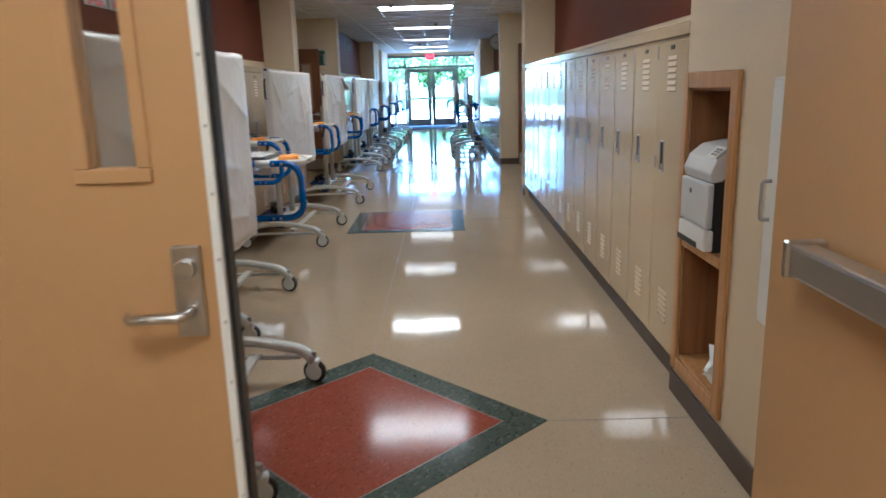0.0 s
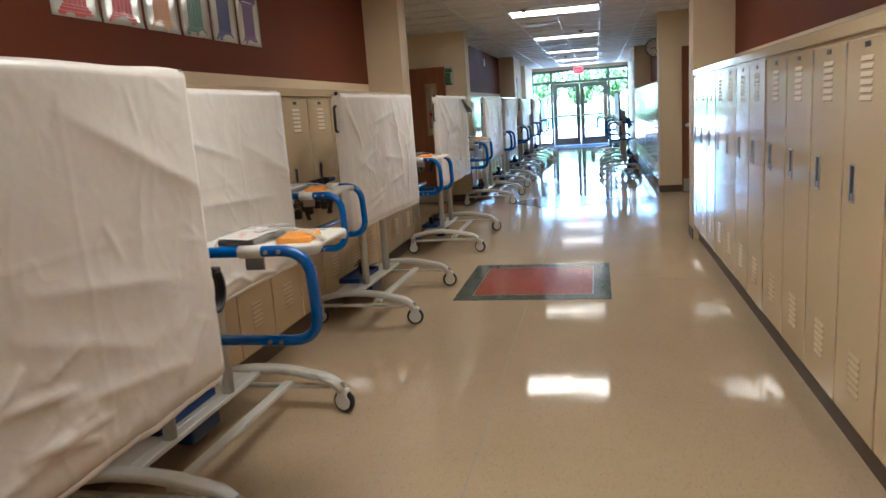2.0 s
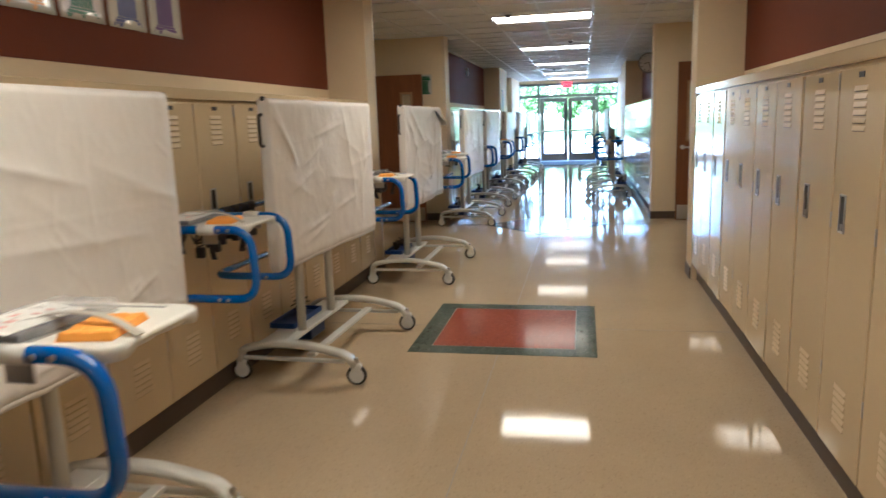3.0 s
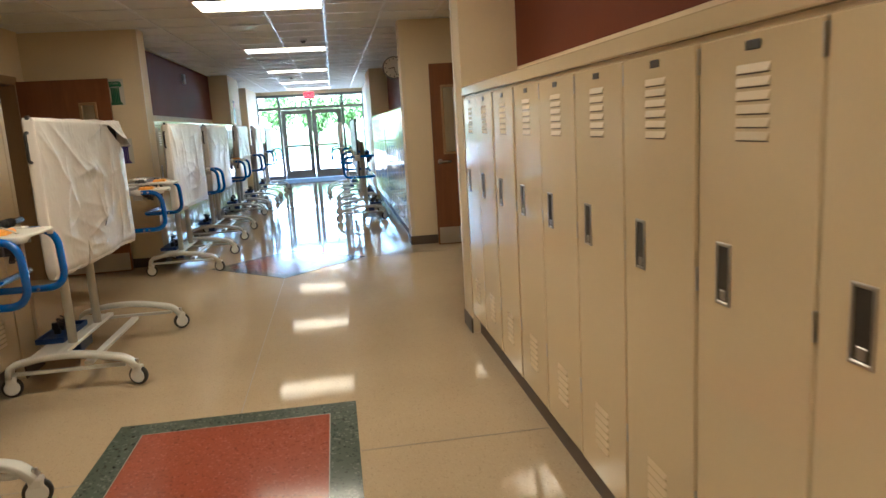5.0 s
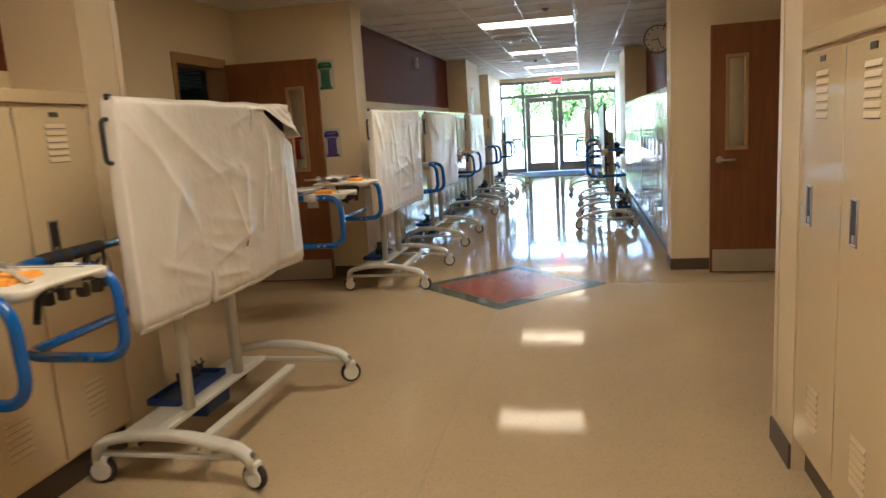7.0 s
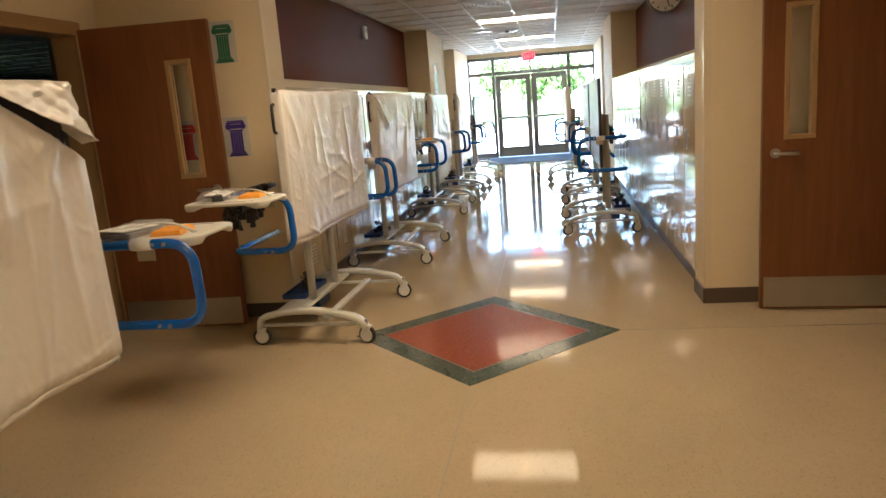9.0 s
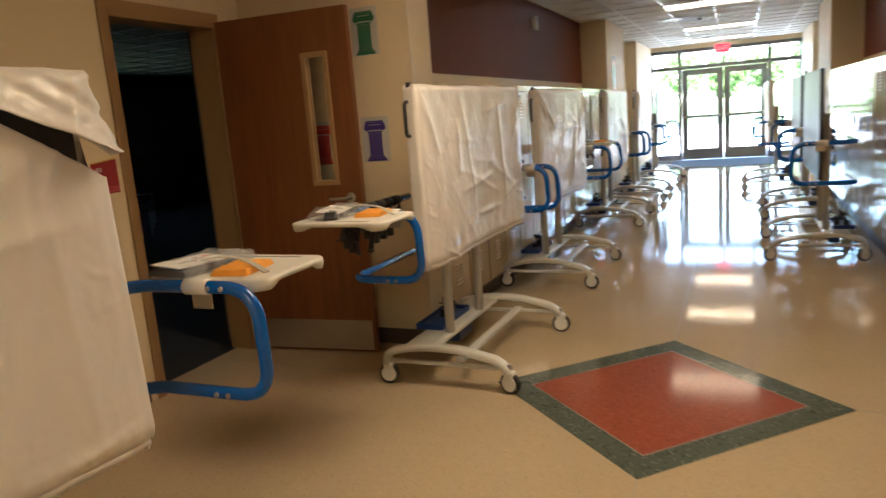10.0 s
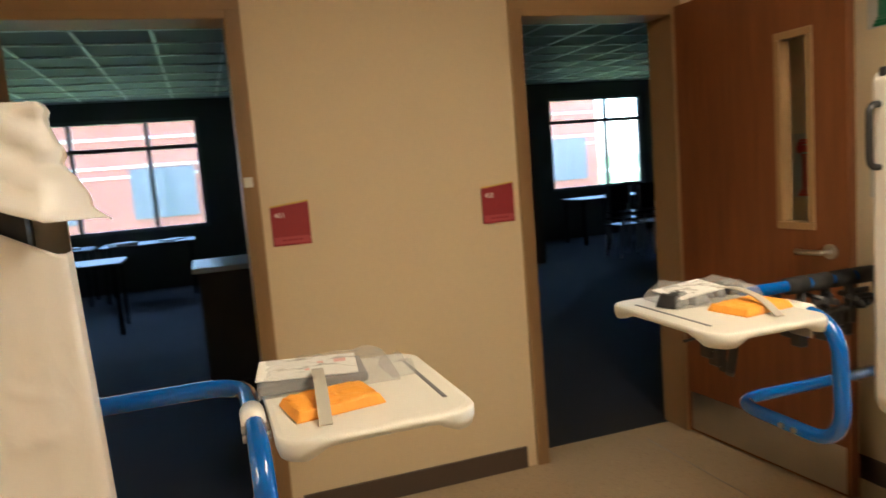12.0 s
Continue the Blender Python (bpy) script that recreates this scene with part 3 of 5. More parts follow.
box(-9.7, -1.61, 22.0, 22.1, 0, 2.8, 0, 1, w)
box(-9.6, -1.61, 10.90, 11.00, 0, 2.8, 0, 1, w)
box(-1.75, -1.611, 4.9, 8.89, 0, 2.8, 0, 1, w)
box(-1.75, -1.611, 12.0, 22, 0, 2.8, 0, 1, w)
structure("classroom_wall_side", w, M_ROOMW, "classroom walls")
WZ0, WZ1, WX = 0.86, 2.48, -9.6
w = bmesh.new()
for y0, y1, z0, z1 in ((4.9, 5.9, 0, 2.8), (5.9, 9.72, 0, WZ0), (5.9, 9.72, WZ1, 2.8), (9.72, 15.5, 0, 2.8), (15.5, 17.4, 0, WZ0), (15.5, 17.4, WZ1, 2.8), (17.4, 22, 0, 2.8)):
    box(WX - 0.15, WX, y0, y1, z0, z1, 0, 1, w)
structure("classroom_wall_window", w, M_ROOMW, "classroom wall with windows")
for k, (y0, y1, ms) in enumerate(((5.9, 9.72, (6.93, 7.95, 8.97)), (15.5, 17.4, (16.63,)))):
    wo = tagged(mesh_ob("window_%d" % (k + 2), box(WX - 0.1, WX - 0.03, y0, y1, WZ0, WZ0 + 0.05, 0.004), M_EXITF), "dark framed classroom window", "window", "", "structure")
    part("head", box(WX - 0.1, WX - 0.03, y0, y1, WZ1 - 0.05, WZ1, 0.004), M_EXITF, wo)
    part("bar", box(WX - 0.1, WX - 0.03, y0, y1, 2.03, 2.09, 0.004), M_EXITF, wo)
    for y in (y0, *ms, y1 - 0.06):
        part("mullion", box(WX - 0.101, WX - 0.029, y, y + 0.06, WZ0 + 0.05, WZ1 - 0.05, 0.004), M_EXITF, wo)
    part("pane", box(WX - 0.07, WX - 0.062, y0, y1, WZ0, WZ1), M_TINT, wo).visible_shadow = False
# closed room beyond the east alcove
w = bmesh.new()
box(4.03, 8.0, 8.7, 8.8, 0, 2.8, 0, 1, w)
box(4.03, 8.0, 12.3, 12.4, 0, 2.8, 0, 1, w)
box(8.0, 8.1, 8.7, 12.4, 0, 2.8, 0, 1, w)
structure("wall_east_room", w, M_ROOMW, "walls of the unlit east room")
structure("floor_east_room", box(4.02, 8.0, 8.7, 12.4, -0.1, 0.002), M_CARPET, "dimmed dark carpet of the east room")
structure("ceiling_east_room", box(4.02, 8.0, 8.7, 12.4, 2.75, 2.85), M_CEIL, "ceiling of the east room")
# outdoors
structure("ground", box(-400, 400, -400, 400, -0.3, -0.12), M_GRASS, "lawn reaching to the horizon")
structure("pavement", box(-24, 40, EXIT + 0.2, 43.5, -0.3, -0.02), M_CONC, "pale concrete forecourt outside the exit doors")
structure("road", box(-200, 200, 44, 51, -0.3, -0.1), M_CONC, "pale road beyond the lawn")


# mobile boards on wheeled stands
def caster(parent, x, y, yaw):
    e = part("caster", turn(box(-0.03, 0.03, -0.024, 0.024, 0.075, 0.125, 0.012, 2), pose(x, y, 0, 0, 0, yaw)), M_HUB, parent, "white plastic caster hood")
    t = turn(cyl(0.058, 0.030, 28, None, 0.008), pose(0, 0.015, 0, 90))
    part("tyre", turn(t, pose(x, y, 0.0582, 0, 0, yaw)), M_TYRE, e, "black rubber tyre", True)
    h = cyl(0.043, 0.044, 24, None, 0.005)
    turn(h, pose(0, 0.022, 0, 90))
    part("hub", turn(h, pose(x, y, 0.0582, 0, 0, yaw)), M_HUB, e, "white wheel disc")
    part("stem", turn(cyl(0.012, 0.05, 10), pose(x, y, 0.11)), M_STEEL, e)
    return e


def tray(parent, s, u0, u1, v0, v1):
    """Moulded side tray beyond the tube: rounded corners, a rim that is deeper at the four corners."""
    top, vm, um = 1.046, (v0 + v1) / 2, (u0 + u1) / 2
    hv, hu, r = (v1 - v0) / 2, (u1 - u0) / 2, 0.055
    ring = []
    for a, b, q in ((1, 1, 0), (-1, 1, 90), (-1, -1, 180), (1, -1, 270)):
        for k in range(7):
            t = radians(q + 15 * k)
            ring.append((a * (hv - r) + r * math.cos(t), b * (hu - r) + r * math.sin(t)))
        for k in range(1, 12):
            if a * b > 0:
                ring.append((a * (hv - r) * (1 - k / 6), b * hu))
            else:
                ring.append((a * hv, b * (hu - r) * (1 - k / 6)))
    bm = bmesh.new()
    rows = []
    for shrink, level in ((0.012, 0.0), (0.003, -0.002), (0.0, -0.007), (0.0, -0.6), (0.004, -1.0), (0.016, -1.0)):
        row = []
        for v, u in ring:
            e, f = (max(0.0, min(1.0, (q - 0.5) / 0.3)) for q in (abs(v) / hv, abs(u) / hu))
            deep = 0.017 + 0.019 * e * e * (3 - 2 * e) * f * f * (3 - 2 * f)
            z = top + (level if level > -0.1 else level * deep)
            row.append(bm.verts.new((vm + v * (1 - shrink / hv), s * (um + u * (1 - shrink / hu)), z)))
        rows.append(row)
    n = len(ring)
    for a, b in zip(rows, rows[1:]):
        for k in range(n):
            bm.faces.new((a[k], a[(k + 1) % n], b[(k + 1) % n], b[k]))
    bm.faces.new(rows[0])
    bm.faces.new([bm.verts.new((v.co.x, v.co.y, top - 0.016)) for v in rows[-1]][::-1])
    bmesh.ops.recalc_face_normals(bm, faces=bm.faces[:])
    t = part("tray", bm, M_TRAY, parent, "ivory moulded plastic side tray", True)
    for p in t.data.polygons:
        p.use_smooth = abs(p.normal.z) < 0.9
    a, b = sorted((s * (u1 - 0.045), s * (u1 - 0.037)))
    part("pen_slot", box(v0 + 0.08, v1 - 0.08, a, b, top - 0.002, top + 0.001), M_GREYP, t, "dark pen slot")
    return t


def side_frame(parent, s, out=1.03, dv=0.0, z0=0.725):
    """Bent blue tube frame at one end of the board."""
    u, v0, v1, z1 = s * out, -0.25, 0.19 + dv, 1.03
    pts = rounded([(v0, s * 0.45, z1), (v0, u, z1), (v1, u, z1), (v1 + 0.012, u, z0), (v0, u, z0), (v0, s * 0.45, z0)], 0.1, 8)
    f = part("side_frame", sweep(pts, 0.0185, 14), M_BLUE, parent, "glossy blue bent steel tube", True)
    if s < 0:
        for k in range(4):
            a = s * (0.58 + k * 0.085)
            part("grip", sweep([Vector((v0, a, z1)), Vector((v0, a + s * 0.07, z1))], 0.025, 14), M_FOAM, f, "black foam grip ring", True)
    for v, z in ((0.05 + dv, z1), (0.095 + dv, z1), (0.03 + dv, z0), (0.07 + dv, z0)):
        c = cyl(0.007, 0.006, 10)
        turn(c, pose(v, u + s * 0.0, z) @ pose(0, 0, 0, 90 if s < 0 else -90) @ pose(0, 0, 0.0175))
        part("bolt", c, M_STEEL, f)
        c = cyl(0.007, 0.006, 10)
        turn(c, pose(v, u, z) @ pose(0, 0, 0, 90) @ pose(0, 0, 0.0175))
        part("bolt", c, M_STEEL, f)
    part("sleeve", sweep([Vector((-0.05, u, z1)), Vector((0.03, u, z1))], 0.0225, 14), M_HUB, f, "white plastic clamp sleeve", True)
    part("bracket", box(-0.035, 0.035, u - 0.003, u + 0.003, z1 - 0.062, z1 - 0.012, 0.002), M_STEEL, f, "drilled steel bracket")
    return f


def cables(parent, v, u, z, n, seed, r=0.004):
    rnd = random.Random(seed)
    for k in range(n):
        a = [Vector((v + rnd.uniform(-.05, .05), u + rnd.uniform(-.06, .06), z + rnd.uniform(-.05, .04))) for _ in range(5)]
        part("cable", sweep(rounded(a, 0.05, 4), r, 6), M_BLACK, parent)
    for k in range(3):
        x, y, zz = v + rnd.uniform(-.05, .05), u + rnd.uniform(-.05, .05), z - 0.03 - 0.02 * k
        part("plug", box(x - 0.02, x + 0.02, y - 0.015, y + 0.015, zz - 0.03, zz + 0.02, 0.004), M_BLACK, parent)


def stand(name, label, m, seed, trays=(), outs=(1.03, 1.03), ul=0.80, leg_out=0.0, group="wheeled boards along the corridor"):
    e = thing(name, label, "whiteboard stand", m, group)
    rnd = random.Random(seed)
    u0 = -0.06
    part("board", box(-0.042, -0.012, 0.015 - ul, 0.785, 0.72, 1.585, 0.006), M_BOARD, e, "dark framed board")
    for s in (-1, 1):
        y = u0 + s * 0.53 + (leg_out if s > 0 else 0)
        arch = rounded([(-0.395, y, 0.115), (-0.385, y, 0.185), (-0.2, y, 0.225), (0.02, y, 0.225), (0.26, y, 0.175), (0.32, y, 0.115)], 0.09, 6)
        part("leg", bar(arch, 0.066, 0.036, (0, 1, 0)), M_CART, e, "", True)
        part("stretcher", box(-0.375, 0.26, y - 0.014, y + 0.014, 0.125, 0.145, 0.004), M_CART, e)
        for v in (-0.39, 0.32):
            caster(e, v, y, rnd.choice((0, 14, -16, 28, 8)))
        part("post", turn(cyl(0.027, 1.0, 20), pose(-0.13, u0 + s * 0.235, 0.22)), M_CART, e, "round grey steel post", True)
        part("rail", box(-0.155 + 0.17 * (s > 0), -0.105 + 0.17 * (s > 0), u0 - 0.51, u0 + 0.51, 0.195 - 0.05 * (s > 0), 0.219 - 0.05 * (s > 0), 0.004), M_CART, e)
        side_frame(e, s, outs[0 if s < 0 else 1], outs[2 + (s > 0)] if len(outs) > 3 else (outs[2] if len(outs) > 2 else 0.0))
    part("shelf", box(-0.30, -0.16, u0 - 0.5, u0 + 0.5, 0.197, 0.215, 0.004), M_CART, e)
    b = bmesh.new()
    for a0, a1, c0, c1, h0, h1 in ((-0.36, -0.19, u0 - 0.22, u0 + 0.22, 0.216, 0.224), (-0.36, -0.352, u0 - 0.22, u0 + 0.22, 0.224, 0.25), (-0.198, -0.19, u0 - 0.22, u0 + 0.22, 0.224, 0.25), (-0.352, -0.198, u0 - 0.22, u0 - 0.212, 0.224, 0.25), (-0.352, -0.198, u0 + 0.212, u0 + 0.22, 0.224, 0.25)):
        box(a0, a1, c0, c1, h0, h1, 0.002, 1, b)
    part("bin", b, M_BIN, e, "dark blue plastic accessory tray")
    part("power_box", box(-0.25, -0.16, u0 - 0.05, u0 + 0.19, 0.09, 0.19, 0.012, 2), M_BIN, e, "dark blue plastic box")
    cables(e, -0.27, u0 + 0.05, 0.31, 7, seed)
    for u in (-0.64, -0.76, -0.88):
        cables(e, -0.245, u, 0.955, 4, seed + round(u * 50), 0.008)
    for k in range(5):
        y = -0.62 - 0.09 * k
        loop = rounded([(-0.25, y + 0.05, 1.02), (-0.23, y + 0.03, 0.95 - 0.012 * (k % 3)), (-0.25, y - 0.02, 0.93), (-0.26, y - 0.06, 0.96), (-0.25, y - 0.05, 1.02)], 0.03, 4)
        part("cable", sweep(loop, 0.007, 7), M_BLACK, e, "", True)
    for s, ua, ub, va, vb in trays:
        tray(e, s, ua, ub, va, vb)
        if seed not in (1, 4):
            cables(e, (va + vb) / 2 - 0.05, s * (ua + 0.12), 0.98, 6, seed + 5)
        for k in range(3 if seed not in (1, 4) else 0):
            y, v = s * (ua + 0.05 + 0.07 * k), va + 0.09 + 0.11 * k
            hang = rounded([(v, y, 1.03), (v + 0.02, y + 0.01, 0.99), (v - 0.01, y + 0.015, 0.95 - 0.03 * k), (v + 0.01, y, 0.91 - 0.04 * (k == 1))], 0.02, 4)
            part("strap_end", bar(hang, 0.026, 0.006, (1, 0, 0)), M_BLACK, e, "black webbing strap end")
    if seed == 1:
        for k in range(3):
            coil = [Vector((-0.09 + 0.012 * k, 0.93 + 0.05 * math.cos(a * math.pi / 9), 0.94 + 0.068 * math.sin(a * math.pi / 9))) for a in range(-7 + k, 12)]
            part("cable", sweep(coil, 0.0075, 7), M_BLACK, e, "coiled black cable", True)
        part("cable_tie", box(-0.10, -0.05, 0.915, 0.95, 0.995, 1.012, 0.003), M_BLACK, e)
    hd = rounded([(-0.034, 0.016 - ul, 1.36), (-0.034, -0.035 - ul, 1.36), (-0.034, -0.035 - ul, 1.52), (-0.034, 0.016 - ul, 1.52)], 0.025, 5)
    part("handle", sweep(hd, 0.009, 10), M_BLACK, e, "black grab handle", True)
    hg = box(-0.038, -0.016, -ul, 0.024 - ul, 1.585, 1.612, 0.004)
    part("hook", hg, M_BOARD, e)
    return e


def crease_lines(seed, plastic):
    """Random creases of one sheet: start, end, width, height."""
    rnd = random.Random(seed * 17)
    out = []
    if plastic:
        for k in range(8):
            u, z, ln = rnd.uniform(-0.7, 0.3), rnd.uniform(0.95, 1.5), rnd.uniform(0.25, 0.6)
            out.append((u, z, u + ln, z + rnd.uniform(-0.25, 0.2), rnd.uniform(0.018, 0.04), rnd.uniform(0.004, 0.008)))
        for k in range(4):
            u, z, ln, sl = rnd.uniform(-0.72, 0.72), rnd.uniform(1.25, 1.58), rnd.uniform(0.28, 0.75), rnd.gauss(0.05, 0.22)
            out.append((u, z, u + sl * ln, z - ln, rnd.uniform(0.018, 0.045), rnd.uniform(0.006, 0.013)))
        for su in (-1, 1):
            for k in range(2):
                ln, an = rnd.uniform(0.25, 0.5), rnd.uniform(0.5, 1.2)
                out.append((su * 0.78, 1.58 - 0.05 * k, su * (0.78 - ln * math.cos(an)), 1.57 - ln * math.sin(an), rnd.uniform(0.012, 0.022), rnd.uniform(0.006, 0.013)))
            for k in range(7):
                z, ln = rnd.uniform(0.72, 1.5), rnd.uniform(0.05, 0.16)
                out.append((su * 0.79, z, su * (0.79 - ln), z + rnd.uniform(-0.08, 0.05), 0.007, rnd.uniform(0.001, 0.0035)))
        for k in range(5):
            u, ln = rnd.uniform(-0.7, 0.6), rnd.uniform(0.15, 0.45)
            z = rnd.uniform(0.72, 0.95)
            out.append((u, z, u + ln, z + rnd.uniform(-0.12, 0.16), rnd.uniform(0.01, 0.02), rnd.uniform(0.004, 0.01)))
        if seed == 4:
            out += [(0.10, 0.90, 0.17, 1.30, 0.030, 0.016), (0.10, 0.90, 0.02, 1.20, 0.022, 0.010), (-0.68, 1.57, -0.28, 1.05, 0.045, 0.014), (-0.55, 1.58, -0.02, 1.22, 0.035, 0.011)]
            out += [(0.42, 1.50, 0.30, 0.95, 0.030, 0.012), (0.62, 1.42, 0.50, 0.80, 0.026, 0.012), (-0.24, 0.82, 0.10, 0.78, 0.02, 0.008), (-0.24, 0.82, -0.6, 0.95, 0.03, 0.010)]
    else:
        for k in range(24):
            u, ln, z = rnd.uniform(-0.78, 0.7), rnd.uniform(0.06, 0.28), rnd.uniform(0.69, 0.95)
            out.append((u, z, u + ln, z + rnd.uniform(-0.09, 0.11), rnd.uniform(0.007, 0.016), rnd.uniform(0.003, 0.010)))
        for k in range(9):
            u, ln, z = rnd.uniform(-0.8, 0.4), rnd.uniform(0.3, 0.8), rnd.uniform(0.85, 1.5)
            out.append((u, z, u + ln, z + rnd.uniform(-0.3, 0.12), rnd.uniform(0.02, 0.05), rnd.uniform(0.004, 0.010)))
        for k in range(10):
            u, z, ln = rnd.uniform(-0.75, 0.7), rnd.uniform(1.0, 1.58), rnd.uniform(0.06, 0.22)
            out.append((u, z, u + ln * rnd.uniform(-1, 1), z - ln, rnd.uniform(0.006, 0.011), rnd.uniform(0.0015, 0.004)))
        for su in (-1, 1):
            for k in range(9):
                z, ln = rnd.uniform(0.72, 1.55), rnd.uniform(0.05, 0.14)
                out.append((su * 0.79, z, su * (0.79 - ln), z + rnd.uniform(-0.08, 0.08), 0.007, rnd.uniform(0.001, 0.0035)))
        for u in (-0.25, 0.3):
            out.append((u, 1.59, u + 0.01, 0.72, 0.006, 0.0016))
        out.append((-0.78, 1.2, 0.78, 1.19, 0.006, 0.0016))
    return out


def folds(u, z, seed, amp, lines, bow):
    """Outward shift of hanging sheeting: slow billows, single creases, small crumples."""
    s = bow * (0.5 + noise.noise(Vector((u * 1.3 + seed * 7.1, z * 1.1, seed * 3.3))))
    s += 0.10 * amp * noise.noise(Vector((u * 9, z * 9, seed))) + 0.06 * amp * abs(noise.noise(Vector((u * 23, z * 19, seed))))
    for ua, za, ub, zb, w, h in lines:
        du, dz = ub - ua, zb - za
        t = ((u - ua) * du + (z - za) * dz) / (du * du + dz * dz)
        if -0.1 < t < 1.1:
            d = abs((u - ua) * dz - (z - za) * du) / math.sqrt(du * du + dz * dz)
            if d < 4 * w:
                tt = max(0.0, min(1.0, t))
                s += (1.3 if seed == 4 else 1.2) * h * min(1, 4 * tt * (1 - tt) + 0.15 * (0 < t < 1)) * math.exp(-(d / w) ** 1.05)
    return s


JT = 16
HOLE_U, HOLE_Z = 0.10, 0.912


def tear(u, v=0.0):
    """Lower and upper edge of the rip at u."""
    k = max(0.0, min(0.37, u - 0.45))
    lo = 1.56 - 0.54 * k + 0.006 * noise.noise(Vector((u * 9, v * 9, 3)))
    return lo, max(lo + 0.004, 1.566 - 0.42 * k) + 0.01 * noise.noise(Vector((u * 7, v * 9, 8)))


def cover(label, m, seed, amp=0.022, z0=0.69, slope=0.0, notch=None, flare=0.0, torn=False, ul=0.80, skew=0.0, hu=0.80):
    """White sheeting drawn over the board like a bag: closed on top, open below."""
    hv0, hv1 = -0.052, 0.006
    lines = crease_lines(seed, amp > 0.02)
    bow = 0.022 if amp > 0.02 else 0.008
    loop = []
    fine = seed <= 5
    nf, ne = 200 if fine else 110, 6
    for i in range(nf):
        loop.append((hv1, -ul + (ul + hu) * i / nf, 1, 0))
    for i in range(ne):
        loop.append((hv1 + (hv0 - hv1) * i / ne, hu, 0, 1))
    for i in range(36):
        loop.append((hv0, hu - (ul + hu) * i / 36, -1, 0))
    for i in range(ne):
        loop.append((hv0 + (hv1 - hv0) * i / ne, -ul, 0, -1))
    bm = bmesh.new()
    rows, nz = [], 106 if fine else 70
    for j in range(nz + 1):
        s = j / nz
        row = []
        for v, u, nv, nu in loop:
            bottom = z0 + slope * u + 0.012 * noise.noise(Vector((u * 3, v * 5, seed))) + 0.005 * noise.noise(Vector((u * 14, v * 9, seed)))
            if notch is not None and nv == 1 and abs(u - notch) < 0.03:
                bottom += 0.13 * (1 - abs(u - notch) / 0.03)
            z = 1.60 + (bottom - 1.60) * s
            if torn and nv >= 0 and nu >= 0 and u > 0.30:
                lo, hi = tear(u, v)
                z = 1.60 + (hi - 1.60) * j / JT if j <= JT else lo + (bottom - lo) * (j - JT - 1) / (nz - JT - 1)
            f = folds(u if nv else nu * (hu + v), z, seed + (2.0 if nv < 0 else 0.0), amp if nv >= 0 else amp * 0.6, lines if nv > 0 else (), bow)
            edge = min(1.0, min(hu - u, u + ul) / 0.05) if nv else 0.0
            rim = 1 - 0.6 * max(0, 1 - (1.60 - z) / 0.03)
            tuck = -0.03 * max(0, (s - 0.93) / 0.07) ** 2
            o = f * (0.25 + 0.75 * edge) * rim + tuck + flare * s * s
            if torn and nv >= 0 and nu >= 0 and u > 0.35:
                if j <= JT:
                    o += 0.06 * (u - 0.35) / 0.45 * (j / JT) ** 2 + 0.010 * (math.sin(z * 95 + u * 62) + 0.5 * math.sin(z * 170 - u * 60)) * math.cos(1.5 * noise.noise(Vector((u * 6, z * 8, 4)))) * (u - 0.3)
            ro = 0.012 * max(0, 1 - (1.60 - z) / 0.015)
            row.append(bm.verts.new((v + nv * (o - ro), u + nu * (o - ro) + skew * s * (u + ul) / (hu + ul), z + (0.006 * noise.noise(Vector((u * 5, seed, 1))) if j < 2 else 0))))
        rows.append(row)
    n = len(loop)
    for a, b in zip(rows, rows[1:]):
        for k in range(n):
            bm.faces.new((a[k], b[k], b[(k + 1) % n], a[(k + 1) % n]))
    if torn:
        gone = [bm.faces.get((rows[JT][k], rows[JT + 1][k], rows[JT + 1][(k + 1) % n], rows[JT][(k + 1) % n])) for k in range(n) if loop[k][1] > 0.45 and loop[k][2] >= 0]
        gone = [f for f in gone if f is not None]
        for f in bm.faces:
            c = f.calc_center_median()
            if c.x > -0.02 and abs(c.y - HOLE_U) < 0.009 and abs(c.z - HOLE_Z) < 0.017:
                gone.append(f)
        bmesh.ops.delete(bm, geom=gone, context="FACES_ONLY")
    # top strip: joins front and back edge
    ft, bk = rows[0][:nf + 1], [rows[0][(nf + ne + 36 - round(36 * i / nf)) % n] for i in range(nf + 1)]
    for i in range(nf):
        vs = [ft[i], ft[i + 1], bk[i + 1], bk[i]]
        vs = list(dict.fromkeys(vs))
        if len(vs) > 2:
            try:
                bm.faces.new(vs)
            except ValueError:
                pass
    for q in (rows[0][nf:nf + ne + 1], rows[0][nf + ne + 36:] + [rows[0][0]]):
        try:
            bm.faces.new(q)
        except ValueError:
            pass
    bmesh.ops.recalc_face_normals(bm, faces=bm.faces[:])
    hem = bmesh.new()
    cols = [[hem.verts.new(rows[nz - j][i].co + Vector((0.004 if j in (0, 3) else 0.011, 0, -0.001 * (j == 0)))) for j in range(4)] for i in range(2, nf - 1)]
    for a, b in zip(cols, cols[1:]):
        for j in range(3):
            hem.faces.new((a[j], a[j + 1], b[j + 1], b[j]))
    bmesh.ops.recalc_face_normals(hem, faces=hem.faces[:])
    ob = mesh_ob("plastic_cover", bm, M_COVER, None, "", True)
    part("hem", hem, M_COVER, ob, "rolled white hem", True)
    so = ob.modifiers.new("thickness", "SOLIDIFY")
    so.thickness, so.offset = 0.0015, 1
    ob.matrix_basis = m
    return tagged(ob, label, "cover", "covers over the boards")


